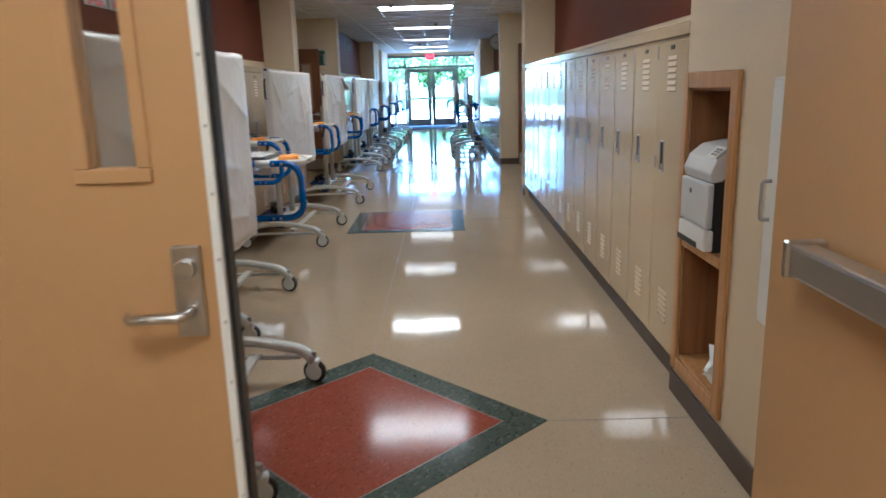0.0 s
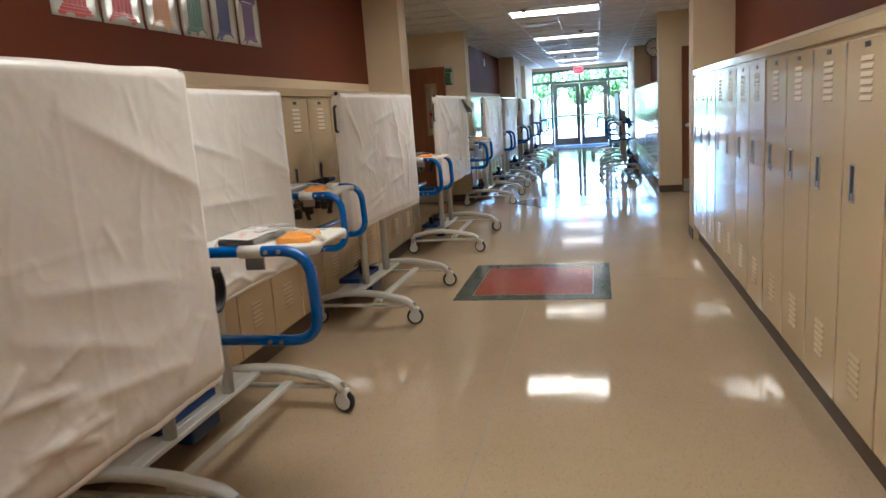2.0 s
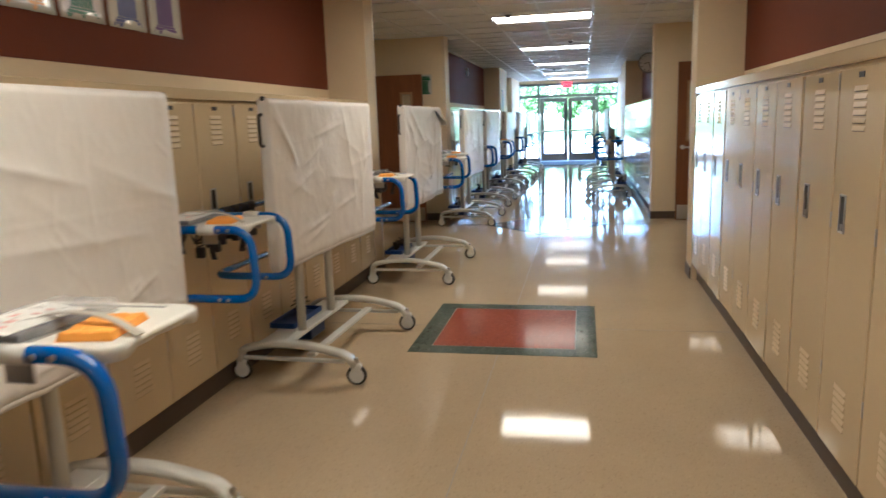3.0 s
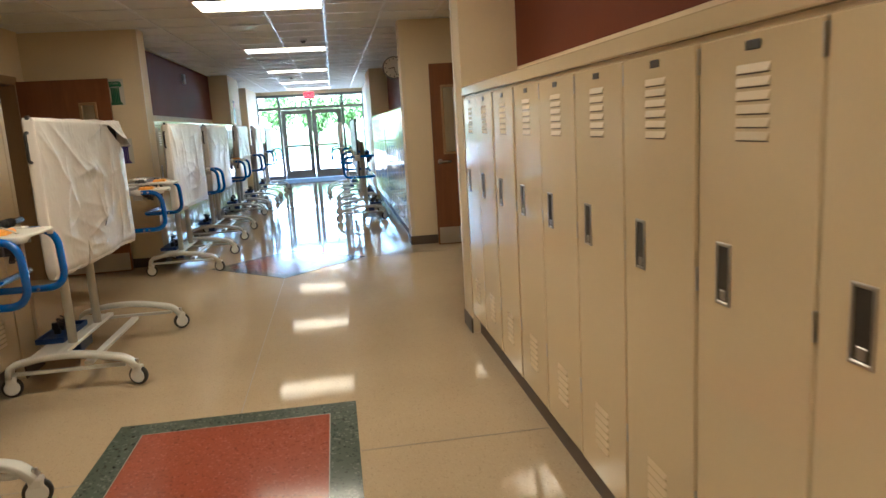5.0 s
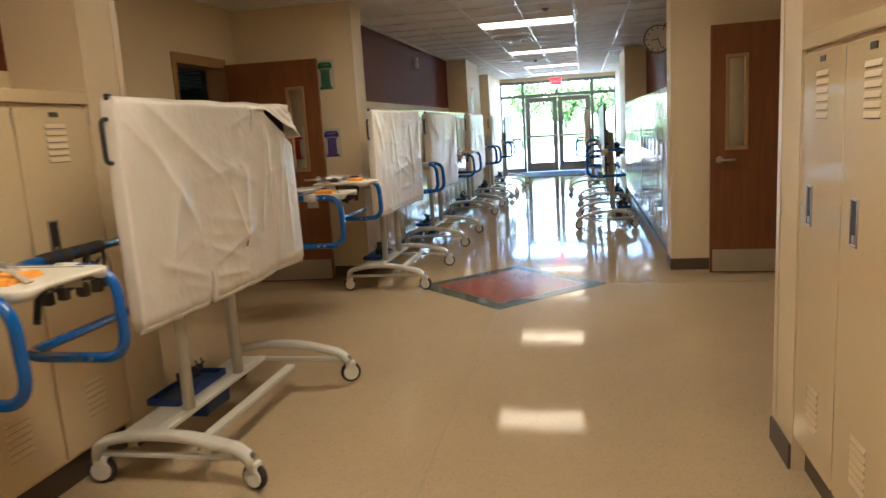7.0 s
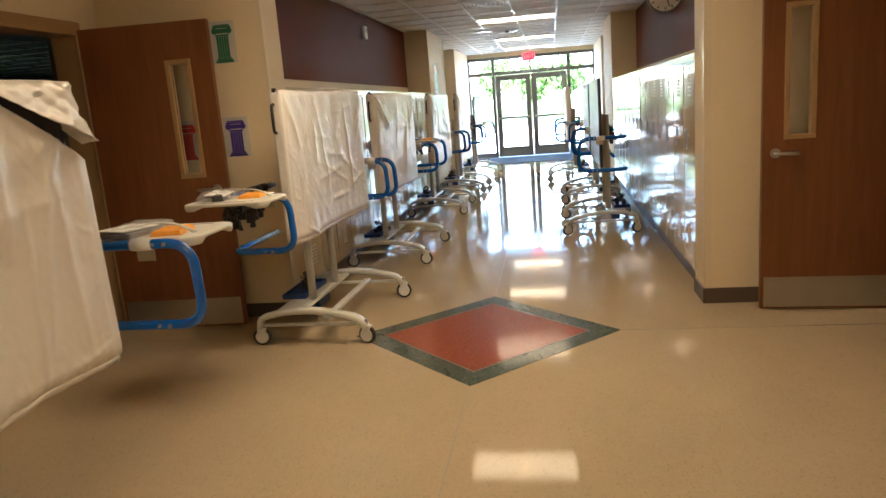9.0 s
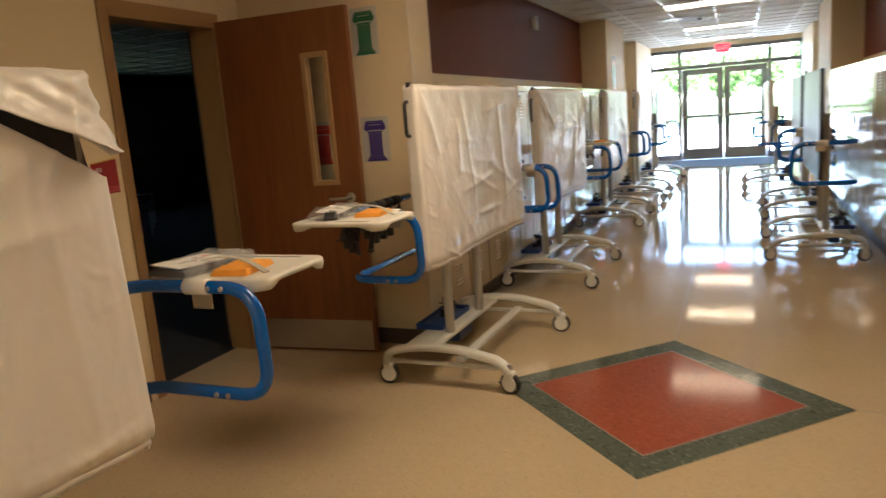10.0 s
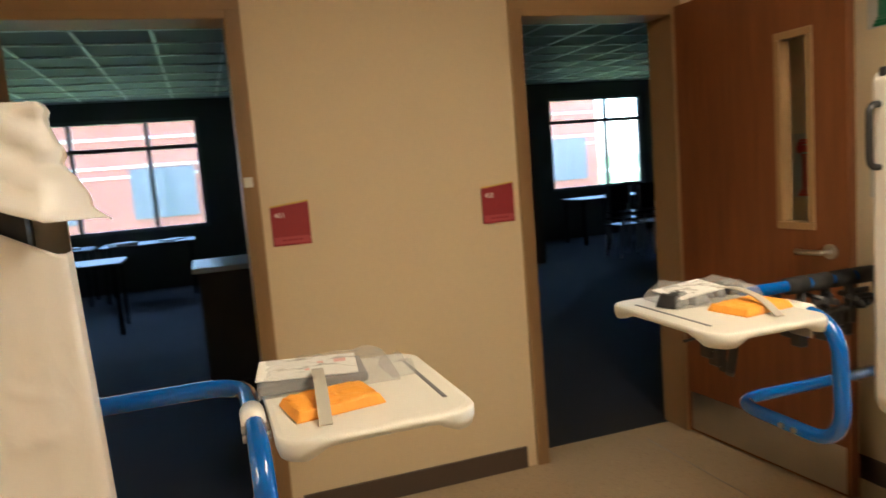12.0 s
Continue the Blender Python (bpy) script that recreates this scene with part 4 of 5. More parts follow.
def crumpled(sx_, sy_, sz_, seed, amp, n=14, steep=5):
    """A soft flat packet with a crumpled skin."""
    bm = bmesh.new()
    bmesh.ops.create_grid(bm, x_segments=n, y_segments=n, size=0.5)
    top = bm.verts[:]
    r = bmesh.ops.extrude_face_region(bm, geom=bm.faces[:])
    new_v = [g for g in r["geom"] if isinstance(g, bmesh.types.BMVert)]
    for v in bm.verts:
        edge = min(0.5 - abs(v.co.x), 0.5 - abs(v.co.y)) * 2
        h = min(1, edge * steep) ** 0.5
        k = noise.noise(Vector((v.co.x * 5, v.co.y * 5, seed))) * 0.6 + abs(noise.noise(Vector((v.co.x * 11, v.co.y * 11, seed)))) * 0.6
        if v in new_v:
            v.co.z = sz_ * (0.15 + 0.85 * h) * (1 + amp * k)
        else:
            v.co.z = 0.0
        v.co.x *= sx_ * (1 + 0.08 * amp * k)
        v.co.y *= sy_
    bmesh.ops.recalc_face_normals(bm, faces=bm.faces[:])
    return bm


def parcel(m, seed, pink=True):
    """Accessory kit in a clear bag with a printed card."""
    e = thing("accessory_bag", "clear plastic bag with printed card and grey parts on a tray", "bag", m, "accessory bags")
    rnd = random.Random(seed)
    if not pink:
        for k in range(5):
            lump = crumpled(rnd.uniform(0.04, 0.07), rnd.uniform(0.05, 0.10), rnd.uniform(0.018, 0.03), seed + k, 0.5, 8)
            part("component", turn(lump, pose(rnd.uniform(-0.04, 0.04), -0.10 + 0.05 * k, 0.002, 0, 0, rnd.uniform(-60, 60))), M_GREYP if k % 2 else M_BLACK, e, "dark part in the bag", True)
        part("card", turn(box(-0.06, 0.05, -0.10, 0.06, 0, 0.002), pose(0.01, -0.02, 0.0325, 3, 5, 12)), M_PAPER, e, "crumpled white printed sheet")
        part("bag", turn(crumpled(0.165, 0.25, 0.038, seed, 0.5, 26), pose(0, 0.0, 0.0005)), M_BAG, e, "clear crinkled plastic")
        return e
    part("component", box(-0.07, 0.07, -0.125, 0.085, 0.003, 0.022, 0.006, 2), M_GREYP, e, "dark grey part in the bag")
    k = rnd.uniform(-6, 6)
    card = part("card", turn(box(-0.062, 0.06, -0.125, 0.07, 0, 0.003, 0.001), pose(0, 0, 0.0265, rnd.uniform(-2, 2), 3, k)), M_PAPER, e, "white printed card")
    for j in range(5):
        u, w = rnd.uniform(-0.045, 0.03), rnd.uniform(0.01, 0.022)
        y = -0.11 + 0.034 * j
        part("print", turn(box(u, u + w, y, y + rnd.uniform(0.012, 0.026), 0.003, 0.0036), pose(0, 0, 0.0268, 0, 3, k)), M_PINKP, card, "red and pink printing")
    part("bag", turn(crumpled(0.16, 0.27, 0.035, seed, 0.45, 26), pose(0, 0.01, 0.0005)), M_BAG, e, "clear crinkled plastic")
    part("bag_end", turn(crumpled(0.10, 0.05, 0.022, seed + 3, 0.7, 14), pose(0.01, 0.15, 0.0005, 0, 0, 8)), M_BAG, e, "gathered end of the clear bag")
    return e


def envelope(m, seed):
    bm = crumpled(0.115, 0.16, 0.017, seed, 0.4, 24, 10)
    return tagged(_place(mesh_ob("envelope", bm, M_ENV), m), "folded orange padded envelope on a tray", "envelope", "orange envelopes")


def _place(ob, m):
    ob.matrix_basis = m
    return ob


def strap(m):
    pts = [Vector(p) for p in ((0, -0.17, 0.002), (0, -0.10, 0.036), (0, 0.0, 0.043), (0, 0.07, 0.032), (0, 0.17, 0.002))]
    ob = mesh_ob("strap", bar(rounded(pts, 0.05, 5), 0.022, 0.003, (1, 0, 0)), M_STRAP)
    ob.matrix_basis = m
    return tagged(ob, "grey webbing strap over the tray's packets", "strap", "tray straps")


LEFT = [
    # board front x, middle y, yaw, seed, trays (end, near u, far u, v0, v1)
    (0.625, 2.03, 0.0, 1, ((1, 1.085, 1.425, -0.24, 0.215),), (1.03, 1.08)),
    (0.15, 3.66, 0.0, 2, ((1, 1.055, 1.39, -0.28, 0.16),), (1.03, 1.03)),
    (0.165, 6.17, -1.6, 3, ((1, 0.995, 1.38, -0.28, 0.18),), (1.03, 0.97, -0.02)),
    (0.215, 8.61, 0.0, 4, ((1, 1.115, 1.455, -0.24, 0.19),), (1.06, 1.09, -0.03, -0.01)),
    (0.17, 12.11, -1.0, 5, ((-1, 1.12, 1.445, -0.325, 0.13),), (1.10, 1.03, -0.08)),
    (0.17, 14.3, -1.0, 6, (), (1.03, 1.03)),
    (0.16, 17.2, 0.0, 7, ((-1, 1.055, 1.39, -0.28, 0.16),), (1.03, 1.03)),
    (0.22, 19.4, 0.0, 8, (), (1.03, 1.03)),
]
for x, y, yaw, seed, trays, outs in LEFT:
    m = pose(x, y, 0, 0, 0, yaw)
    stand("whiteboard_stand", "grey wheeled board stand with blue tube side frames", m, seed, trays, outs, 0.725 if seed == 4 else 0.80, 0.17 if seed == 4 else 0.0)
    if seed == 4:
        cover("white plastic sheeting over a board, torn near the top", m, seed, 0.026, 0.69, -0.01, -0.24, 0.0, True, 0.725, 0.03, 0.825)
    elif seed in (1, 2):
        cover("creased white paper sheeting drawn over a wheeled board", m, seed, 0.012, 0.69, 0.0, None)
    else:
        cover("loosely draped white plastic sheeting over a wheeled board", m, seed, 0.024, 0.68, -0.01, None)
    for s, ua, ub, va, vb in trays:
        tc = m @ pose((va + vb) / 2 + (0.06 if seed == 1 else 0.0), s * (ua + ub) / 2, 1.047)
        parcel(tc @ pose(-0.10, -0.05 * s, 0, 0, 0, -5), seed, seed not in (3, 5, 7))
        envelope(tc @ pose(0.065, -0.06 * s, 0, 0, 0, 9), seed + 11)
        strap(tc @ pose(0.0, -0.07 * s, 0, 0, 0, 84))
for x, y, seed, cov in ((2.13, 15.27, 11, False), (2.15, 17.5, 12, False), (1.95, 20.2, 13, True)):
    m = pose(x, y, 0, 0, 0, 180)
    stand("whiteboard_stand", "uncovered dark wheeled board stand with blue tube side frames" if not cov else "grey wheeled board stand with blue tube side frames", m, seed)
    if cov:
        cover("loosely draped white plastic sheeting over a wheeled board", m, seed, 0.024, 0.68)
m = pose(0.25, 21.8, 0, 0, 0, 0)
stand("whiteboard_stand", "uncovered dark wheeled board stand with blue tube side frames", m, 14)


# lockers
def locker(m):
    """Front faces local +x, width along y from 0 to 0.483."""
    e = thing("locker", "cream steel locker with louvred door and recessed steel handle", "locker", m, "school lockers")
    W = 0.432
    part("body", box(-0.32, -0.004, 0.002, W - 0.002, 0.13, 1.608), M_LOCK, e)
    d = part("door", box(-0.003, 0.012, 0.007, W - 0.007, 0.145, 1.592, 0.004, 2), M_LOCK, e)
    for z in [1.375 + 0.0275 * k for k in range(6)] + [0.275 + 0.0275 * k for k in range(6)]:
        lo = bmesh.new()
        a = [lo.verts.new(p) for p in ((0.0118, 0.156, z), (0.0118, 0.278, z), (0.0168, 0.272, z - 0.002), (0.0168, 0.162, z - 0.002), (0.0118, 0.156, z + 0.016), (0.0118, 0.278, z + 0.016))]
        for f in ((3, 2, 1, 0), (4, 5, 2, 3), (0, 4, 3), (1, 2, 5), (0, 1, 5, 4)):
            lo.faces.new([a[i] for i in f])
        bmesh.ops.recalc_face_normals(lo, faces=lo.faces[:])
        part("louver", lo, M_LOUV, d)
    # Flat strips on the door paint the shade line below each louvre.
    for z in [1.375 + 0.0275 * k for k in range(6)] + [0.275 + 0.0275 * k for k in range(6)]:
        part("louver_slot", box(0.0115, 0.0125, 0.160, 0.274, z - 0.006, z - 0.003), M_LOCKIN, d, "flat dark strip for the shade under the louvre")
    h = bmesh.new()
    for y0, y1, z0, z1 in ((0.09, 0.098, 0.995, 1.14), (0.142, 0.15, 0.995, 1.14), (0.098, 0.142, 1.132, 1.14), (0.098, 0.142, 0.995, 1.003)):
        box(0.010, 0.0165, y0, y1, z0, z1, 0.002, 1, h)
    part("handle_rim", h, M_STEEL, d, "bright steel handle surround")
    part("handle_recess", box(0.0125, 0.0132, 0.098, 0.142, 1.003, 1.132), M_DARKSTEEL, d, "dark recessed handle pocket")
    part("latch", box(0.012, 0.0158, 0.108, 0.132, 1.006, 1.03, 0.002), M_STEEL, d)
    part("number_plate", box(0.0118, 0.0142, 0.19, 0.242, 1.555, 1.575, 0.002), M_DARKSTEEL, d, "small dark number plate")
    for z in (0.4, 1.0, 1.52):
        part("hinge", box(-0.003, 0.0125, W - 0.006, W - 0.001, z, z + 0.06, 0.001), M_STEEL, e)
    return e


first = None
ajar = random.Random(8)
for side in (-1, 1):
    for y0, n in ((2.302, 14), (12.482, 15)):
        for k in range(n):
            y = y0 + k * 0.432
            if side < 0:
                m = pose(sx(-1, LOCK), y, 0)
            else:
                m = pose(sx(1, LOCK), y + 0.432, 0, 0, 0, 180)
            if first is None:
                first = locker(m)
            else:
                c = copy_thing(first, m)
                for d in c.children:
                    if d.name.startswith("door"):
                        d.matrix_basis = pose(0, 0, 0, 0, ajar.uniform(-0.15, 0.15), ajar.uniform(-0.4, 0.4)) @ d.matrix_basis
        a = y0 + n * 0.432
        b0, b1 = (2.301, 8.349) if y0 < 9 else (12.481, 18.999)
        structure("locker_plinth", sbox(side, LOCK + 0.035, BACK, b0, b1, 0, 0.13), M_BASE, "dark brown locker plinth")
        tr = bmesh.new()
        sbox(side, LOCK - 0.016, BACK - 0.004, b0, b1, 1.609, 1.664, 0.004, tr)
        structure("trim", tr, M_LOCK, "cream capping strip along the locker tops")
        if y0 - b0 > 0.01:
            structure("trim", sbox(side, LOCK, LOCK + 0.02, b0, y0 - 0.001, 0.131, 1.608), M_LOCK, "cream filler strip beside the lockers")
        if b1 - a > 0.01:
            structure("trim", sbox(side, LOCK, LOCK + 0.02, a + 0.001, b1, 0.131, 1.608), M_LOCK, "cream filler strip beside the lockers")


# entrance doors
def vision(parent, x0, x1, z0, z1, t, material):
    f = bmesh.new()
    for a, b, c, d in ((x0, x1, z0, z0 + 0.03), (x0, x1, z1 - 0.03, z1), (x0, x0 + 0.03, z0 + 0.03, z1 - 0.03), (x1 - 0.03, x1, z0 + 0.03, z1 - 0.03)):
        box(a, b, -0.008, t + 0.008, c, d, 0.003, 1, f)
    part("vision_frame", f, material, parent)
    part("pane", box(x0 + 0.03, x1 - 0.03, t / 2 - 0.003, t / 2 + 0.003, z0 + 0.03, z1 - 0.03), M_GLASS, parent).visible_shadow = False


def leaf(name, label, m, w, h, material, vis, kick=None, vframe=None):
    """Door leaf: hinge edge at x=0, free edge at x=w, 45 mm thick along y."""
    e = thing(name, label, "door", m)
    x0, x1, z0, z1 = vis
    b = bmesh.new()
    for a, c, z2, z3 in ((0, x0 + 0.012, 0.01, h), (x1 - 0.012, w, 0.01, h), (x0 + 0.012, x1 - 0.012, 0.01, z0 + 0.012), (x0 + 0.012, x1 - 0.012, z1 - 0.012, h)):
        box(a, c, 0, 0.045, z2, z3, 0, 1, b)
    part("leaf", b, material, e)
    vision(e, x0, x1, z0, z1, 0.045, vframe or material)
    if kick:
        for y in (-0.002, 0.0455):
            part("kick_plate", box(0.02, w - 0.02, y, y + 0.0015, 0.02, kick), M_STEEL, e, "brushed steel kick plate")
    return e


def lever(e, w, side, plate=True):
    """Lever set near the free edge on the face at y=0 (side -1) or on the far face (+1)."""
    y = 0 if side < 0 else 0.045
    s = side
    x = w - (0.070 if plate else 0.075)
    if plate:
        a, b = sorted((y, y + s * 0.014))
        part("lock_plate", box(x - 0.031, x + 0.031, a, b, 0.915, 1.112, 0.003), M_STEEL, e, "brushed steel escutcheon")
        c = cyl(0.022, 0.02, 24, None, 0.003)
        part("key_cylinder", turn(c, pose(x, y + s * 0.012, 1.065, 90 if s < 0 else -90)), M_STEEL, e)
        zz = 0.972
    else:
        c = cyl(0.03, 0.012, 24, None, 0.003)
        part("rose", turn(c, pose(x, y, 1.0, 90 if s < 0 else -90)), M_STEEL, e)
        zz = 1.0
    pts = rounded([(x, y + s * 0.01, zz), (x, y + s * 0.055, zz), (x - 0.105, y + s * 0.06, zz - 0.002), (x - 0.118, y + s * 0.042, zz - 0.002)], 0.022, 6)
    part("lever", sweep(pts, 0.013, 12, None, 0.011), M_STEEL, e, "curved steel lever handle", True)


d1 = leaf("entrance_door", "closed tan painted entrance door leaf with narrow glass", pose(0.04, 0.645, 0, 0, 0, 1.0), 1.10, 2.10, M_DOOR, (0.83, 0.985, 1.245, 1.95))
lever(d1, 1.105, -1)
part("edge_seal", box(1.092, 1.112, -0.012, 0.02, 0.02, 2.09, 0.003), M_WHITE, d1, "pale metal edge strip with screws")
part("rubber_strip", box(1.112, 1.122, 0.0, 0.045, 0.02, 2.09, 0.003), M_BLACK, d1, "black rubber meeting strip")
sc = bmesh.new()
for k in range(14):
    box(1.101, 1.108, -0.0145, -0.011, 0.12 + k * 0.137, 0.127 + k * 0.137, 0.001, 1, sc)
part("screw", sc, M_STEEL, d1)
d2 = leaf("entrance_door", "open tan painted entrance door leaf with a steel push bar", pose(2.368, 0.815, 0, 0, 0, -90.5), 1.10, 2.10, M_DOOR, (0.83, 0.985, 1.245, 1.95))
pb = part("push_bar", box(0.235, 1.02, -0.075, -0.02, 1.035, 1.10, 0.008, 2), M_STEEL, d2, "brushed steel push bar")
part("end_bracket", box(0.215, 0.24, -0.08, 0.0, 1.03, 1.105, 0.004), M_STEEL, pb)
part("end_bracket", box(1.015, 1.06, -0.08, 0.0, 1.03, 1.105, 0.004), M_STEEL, pb)

# classroom doors, both swung out against the alcove end walls
d3 = leaf("classroom_door", "open wood veneer classroom door with narrow glass", pose(-1.44, 11.90, 0, 0, 0, 4.0), 0.90, 2.125, M_WDOOR, (0.578, 0.758, 1.08, 1.88), 0.215, M_FRAME)
lever(d3, 0.9, -1, False)
lever(d3, 0.9, 1, False)
d4 = leaf("classroom_door", "open wood veneer classroom door with narrow glass", pose(3.86, 11.93, 0, 0, 0, 176.5) @ pose(0, -0.045, 0), 0.90, 2.125, M_WDOOR, (0.60, 0.78, 1.08, 1.88), 0.215, M_FRAME)
lever(d4, 0.9, 1, False)
lever(d4, 0.9, -1, False)

# shelf niche
n = thing("wall_shelf_niche", "oak trimmed shelf niche built into the wall", "shelf", pose(0, 0, 0))
XF = sx(1, PIER)
for nm, y0, y1, z0, z1 in (("jamb", NY0 - 0.06, NY0 + 0.004, NZ0 - 0.06, NZ1 + 0.06), ("jamb", NY1 - 0.004, NY1 + 0.055, NZ0 - 0.06, NZ1 + 0.06), ("head", NY0 + 0.004, NY1 - 0.004, NZ1 - 0.004, NZ1 + 0.06), ("sill", NY0 + 0.004, NY1 - 0.004, NZ0 - 0.06, NZ0 + 0.004)):
    part(nm, box(XF - 0.018, XF - 0.001, y0, y1, z0, z1, 0.004), M_OAK, n, "oak trim")
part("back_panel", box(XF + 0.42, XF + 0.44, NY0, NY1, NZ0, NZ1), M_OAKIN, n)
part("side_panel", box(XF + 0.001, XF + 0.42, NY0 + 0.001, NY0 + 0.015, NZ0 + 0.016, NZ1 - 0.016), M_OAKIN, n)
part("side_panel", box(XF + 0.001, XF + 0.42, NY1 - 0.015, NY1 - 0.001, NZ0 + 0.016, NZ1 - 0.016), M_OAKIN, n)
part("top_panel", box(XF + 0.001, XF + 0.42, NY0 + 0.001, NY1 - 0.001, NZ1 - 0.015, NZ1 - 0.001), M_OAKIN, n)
part("bottom_panel", box(XF + 0.001, XF + 0.42, NY0 + 0.001, NY1 - 0.001, NZ0 + 0.001, NZ0 + 0.015), M_OAK, n)
part("shelf", box(XF - 0.016, XF + 0.42, NY0 + 0.015, NY1 - 0.015, 0.715, 0.755, 0.003), M_OAK, n)
# printer
p = thing("printer", "light grey and black laser printer on the niche shelf", "printer", pose(XF + 0.075, 2.045, 0.756))
part("side_cover", turn(prism([(-0.085, 0.0), (0.355, 0.0), (0.355, 0.39), (0.04, 0.38), (-0.03, 0.34), (-0.085, 0.272)], 0.29), pose(0, -0.145, 0)), M_PRND, p, "black side covers")
bm = turn(prism([(-0.10, 0.275), (-0.06, 0.28), (-0.02, 0.325), (0.04, 0.368), (0.34, 0.382), (0.34, 0.405), (0.05, 0.42), (-0.035, 0.405), (-0.085, 0.365), (-0.108, 0.31)], 0.304), pose(0, -0.152, 0))
bmesh.ops.bevel(bm, geom=bm.edges[:], offset=0.005, segments=2, affect="EDGES", profile=0.5)
part("top_cover", bm, M_PRN, p, "light grey rounded top cover")
part("front_panel", box(-0.115, -0.086, -0.148, 0.148, 0.095, 0.272, 0.007, 2), M_PRN, p, "light grey front panel")
part("paper_tray", box(-0.12, -0.08, -0.148, 0.148, 0.005, 0.09, 0.008, 2), M_WHITE, p, "pale paper drawer")
part("drawer_pull", box(-0.1225, -0.118, -0.075, 0.148, 0.006, 0.03, 0.002), M_PRND, p)
part("badge", turn(cyl(0.011, 0.002, 20), pose(-0.1152, 0.03, 0.225, 0, -90)), M_GREYP, p, "round badge")
kp = part("control_panel", turn(box(-0.03, 0.03, -0.05, 0.05, 0, 0.004, 0.002), pose(-0.064, -0.095, 0.388, 0, -42, 0)), M_WHITE, p)
for i in range(3):
    for j in range(3):
        part("button", turn(box(-0.004, 0.004, -0.004, 0.004, 0.004, 0.006), pose(-0.064, -0.095, 0.388, 0, -42, 0) @ pose(-0.015 + 0.013 * i, -0.025 + 0.02 * j, 0)), M_GREYP, kp)
part("output_bin", box(0.05, 0.30, -0.10, 0.10, 0.417, 0.423, 0.002), M_GREYP, p)
bm = bmesh.new()
for k in range(4):
    b2 = crumpled(0.12, 0.15, 0.02, 40 + k, 0.9, 10)
    turn(b2, pose(0.0, 0.02 * k, 0.024 * k, 12 * k, -10 * k, 25 * k))
    me = bpy.data.meshes.new("tmp")
    b2.to_mesh(me)
    b2.free()
    bm.from_mesh(me)
    bpy.data.meshes.remove(me)
tagged(_place(mesh_ob("paper_packet", bm, M_PAPER), pose(XF + 0.085, 1.875, NZ0 + 0.017)), "crumpled white paper packets on the niche floor", "paper")
# extinguisher cabinet
c = thing("extinguisher_cabinet", "white wall cabinet with dark glass and red label", "cabinet", pose(XF, 1.225, 0.64))
part("body", box(-0.03, -0.0005, -0.21, 0.21, 0, 0.78, 0.006), M_WHITE, c)
part("door", box(-0.042, -0.031, -0.185, 0.185, 0.03, 0.75, 0.004), M_WHITE, c)
part("window", box(-0.0435, -0.0425, -0.17, 0.09, 0.45, 0.70), M_GREYP, c, "dark glass window")
part("label", box(-0.0435, -0.0425, -0.15, 0.07, 0.32, 0.43), M_PAPER, c, "white label with red writing")
for k in range(3):
    part("writing", box(-0.0445, -0.0437, -0.14 + 0.02 * (k % 2), 0.06, 0.402 - 0.032 * k, 0.414 - 0.032 * k), M_P["red"], c)
part("handle", sweep(rounded([(-0.04, 0.15, 0.35), (-0.07, 0.15, 0.35), (-0.07, 0.15, 0.47), (-0.04, 0.15, 0.47)], 0.012, 4), 0.006, 10), M_STEEL, c, "steel pull handle", True)


# posters of columns
def column(parent, w, h, ink):
    """Printed ionic column: steps, shaft with flutes, scroll capital; in the plane y=0, facing -y."""
    parts = [(-0.42, 0.42, 0.02, 0.07), (-0.37, 0.37, 0.075, 0.115), (-0.32, 0.32, 0.12, 0.15), (-0.32, 0.32, 0.70, 0.74), (-0.42, 0.42, 0.90, 0.95), (-0.37, 0.37, 0.955, 0.99)]
    for a, b, z0, z1 in parts:
        part("column", box(a * w, b * w, -0.0022, -0.0012, z0 * h, z1 * h), ink, parent)
    for k in range(5):
        a = -0.28 + 0.114 * k
        part("flute", box(a * w, (a + 0.100) * w, -0.0022, -0.0012, 0.155 * h, 0.695 * h), ink, parent)
    for s in (-1, 1):
        d = cyl(0.13 * w, 0.001, 24)
        part("scroll", turn(d, pose(s * 0.34 * w, -0.0012, 0.83 * h, 90)), ink, parent)
    part("column", box(-0.34 * w, 0.34 * w, -0.0021, -0.0012, 0.77 * h, 0.885 * h), ink, parent)


def poster(label, m, w, h, ink, curl=False):
    e = thing("poster", label, "poster", m, "column posters")
    if curl:
        bm = bmesh.new()
        bmesh.ops.create_grid(bm, x_segments=10, y_segments=12, size=0.5)
        for v in bm.verts:
            x, z = v.co.x * w, (v.co.y + 0.5) * h
            low = max(0, 1 - z / (0.15 * h))
            v.co = Vector((x, -0.0005 - 0.02 * low * low * abs(noise.noise(Vector((x * 9, m.translation.y, 0)))) - 0.0004, z))
        r = part("sheet", bm, M_LAM, e, "", True)
        so = r.modifiers.new("thickness", "SOLIDIFY")
        so.thickness, so.offset = 0.0006, -1
    else:
        part("sheet", box(-w / 2, w / 2, -0.001, -0.0004, 0, h), M_LAM, e)
    column(e, w * 0.86, h * 0.92, ink)
    return e


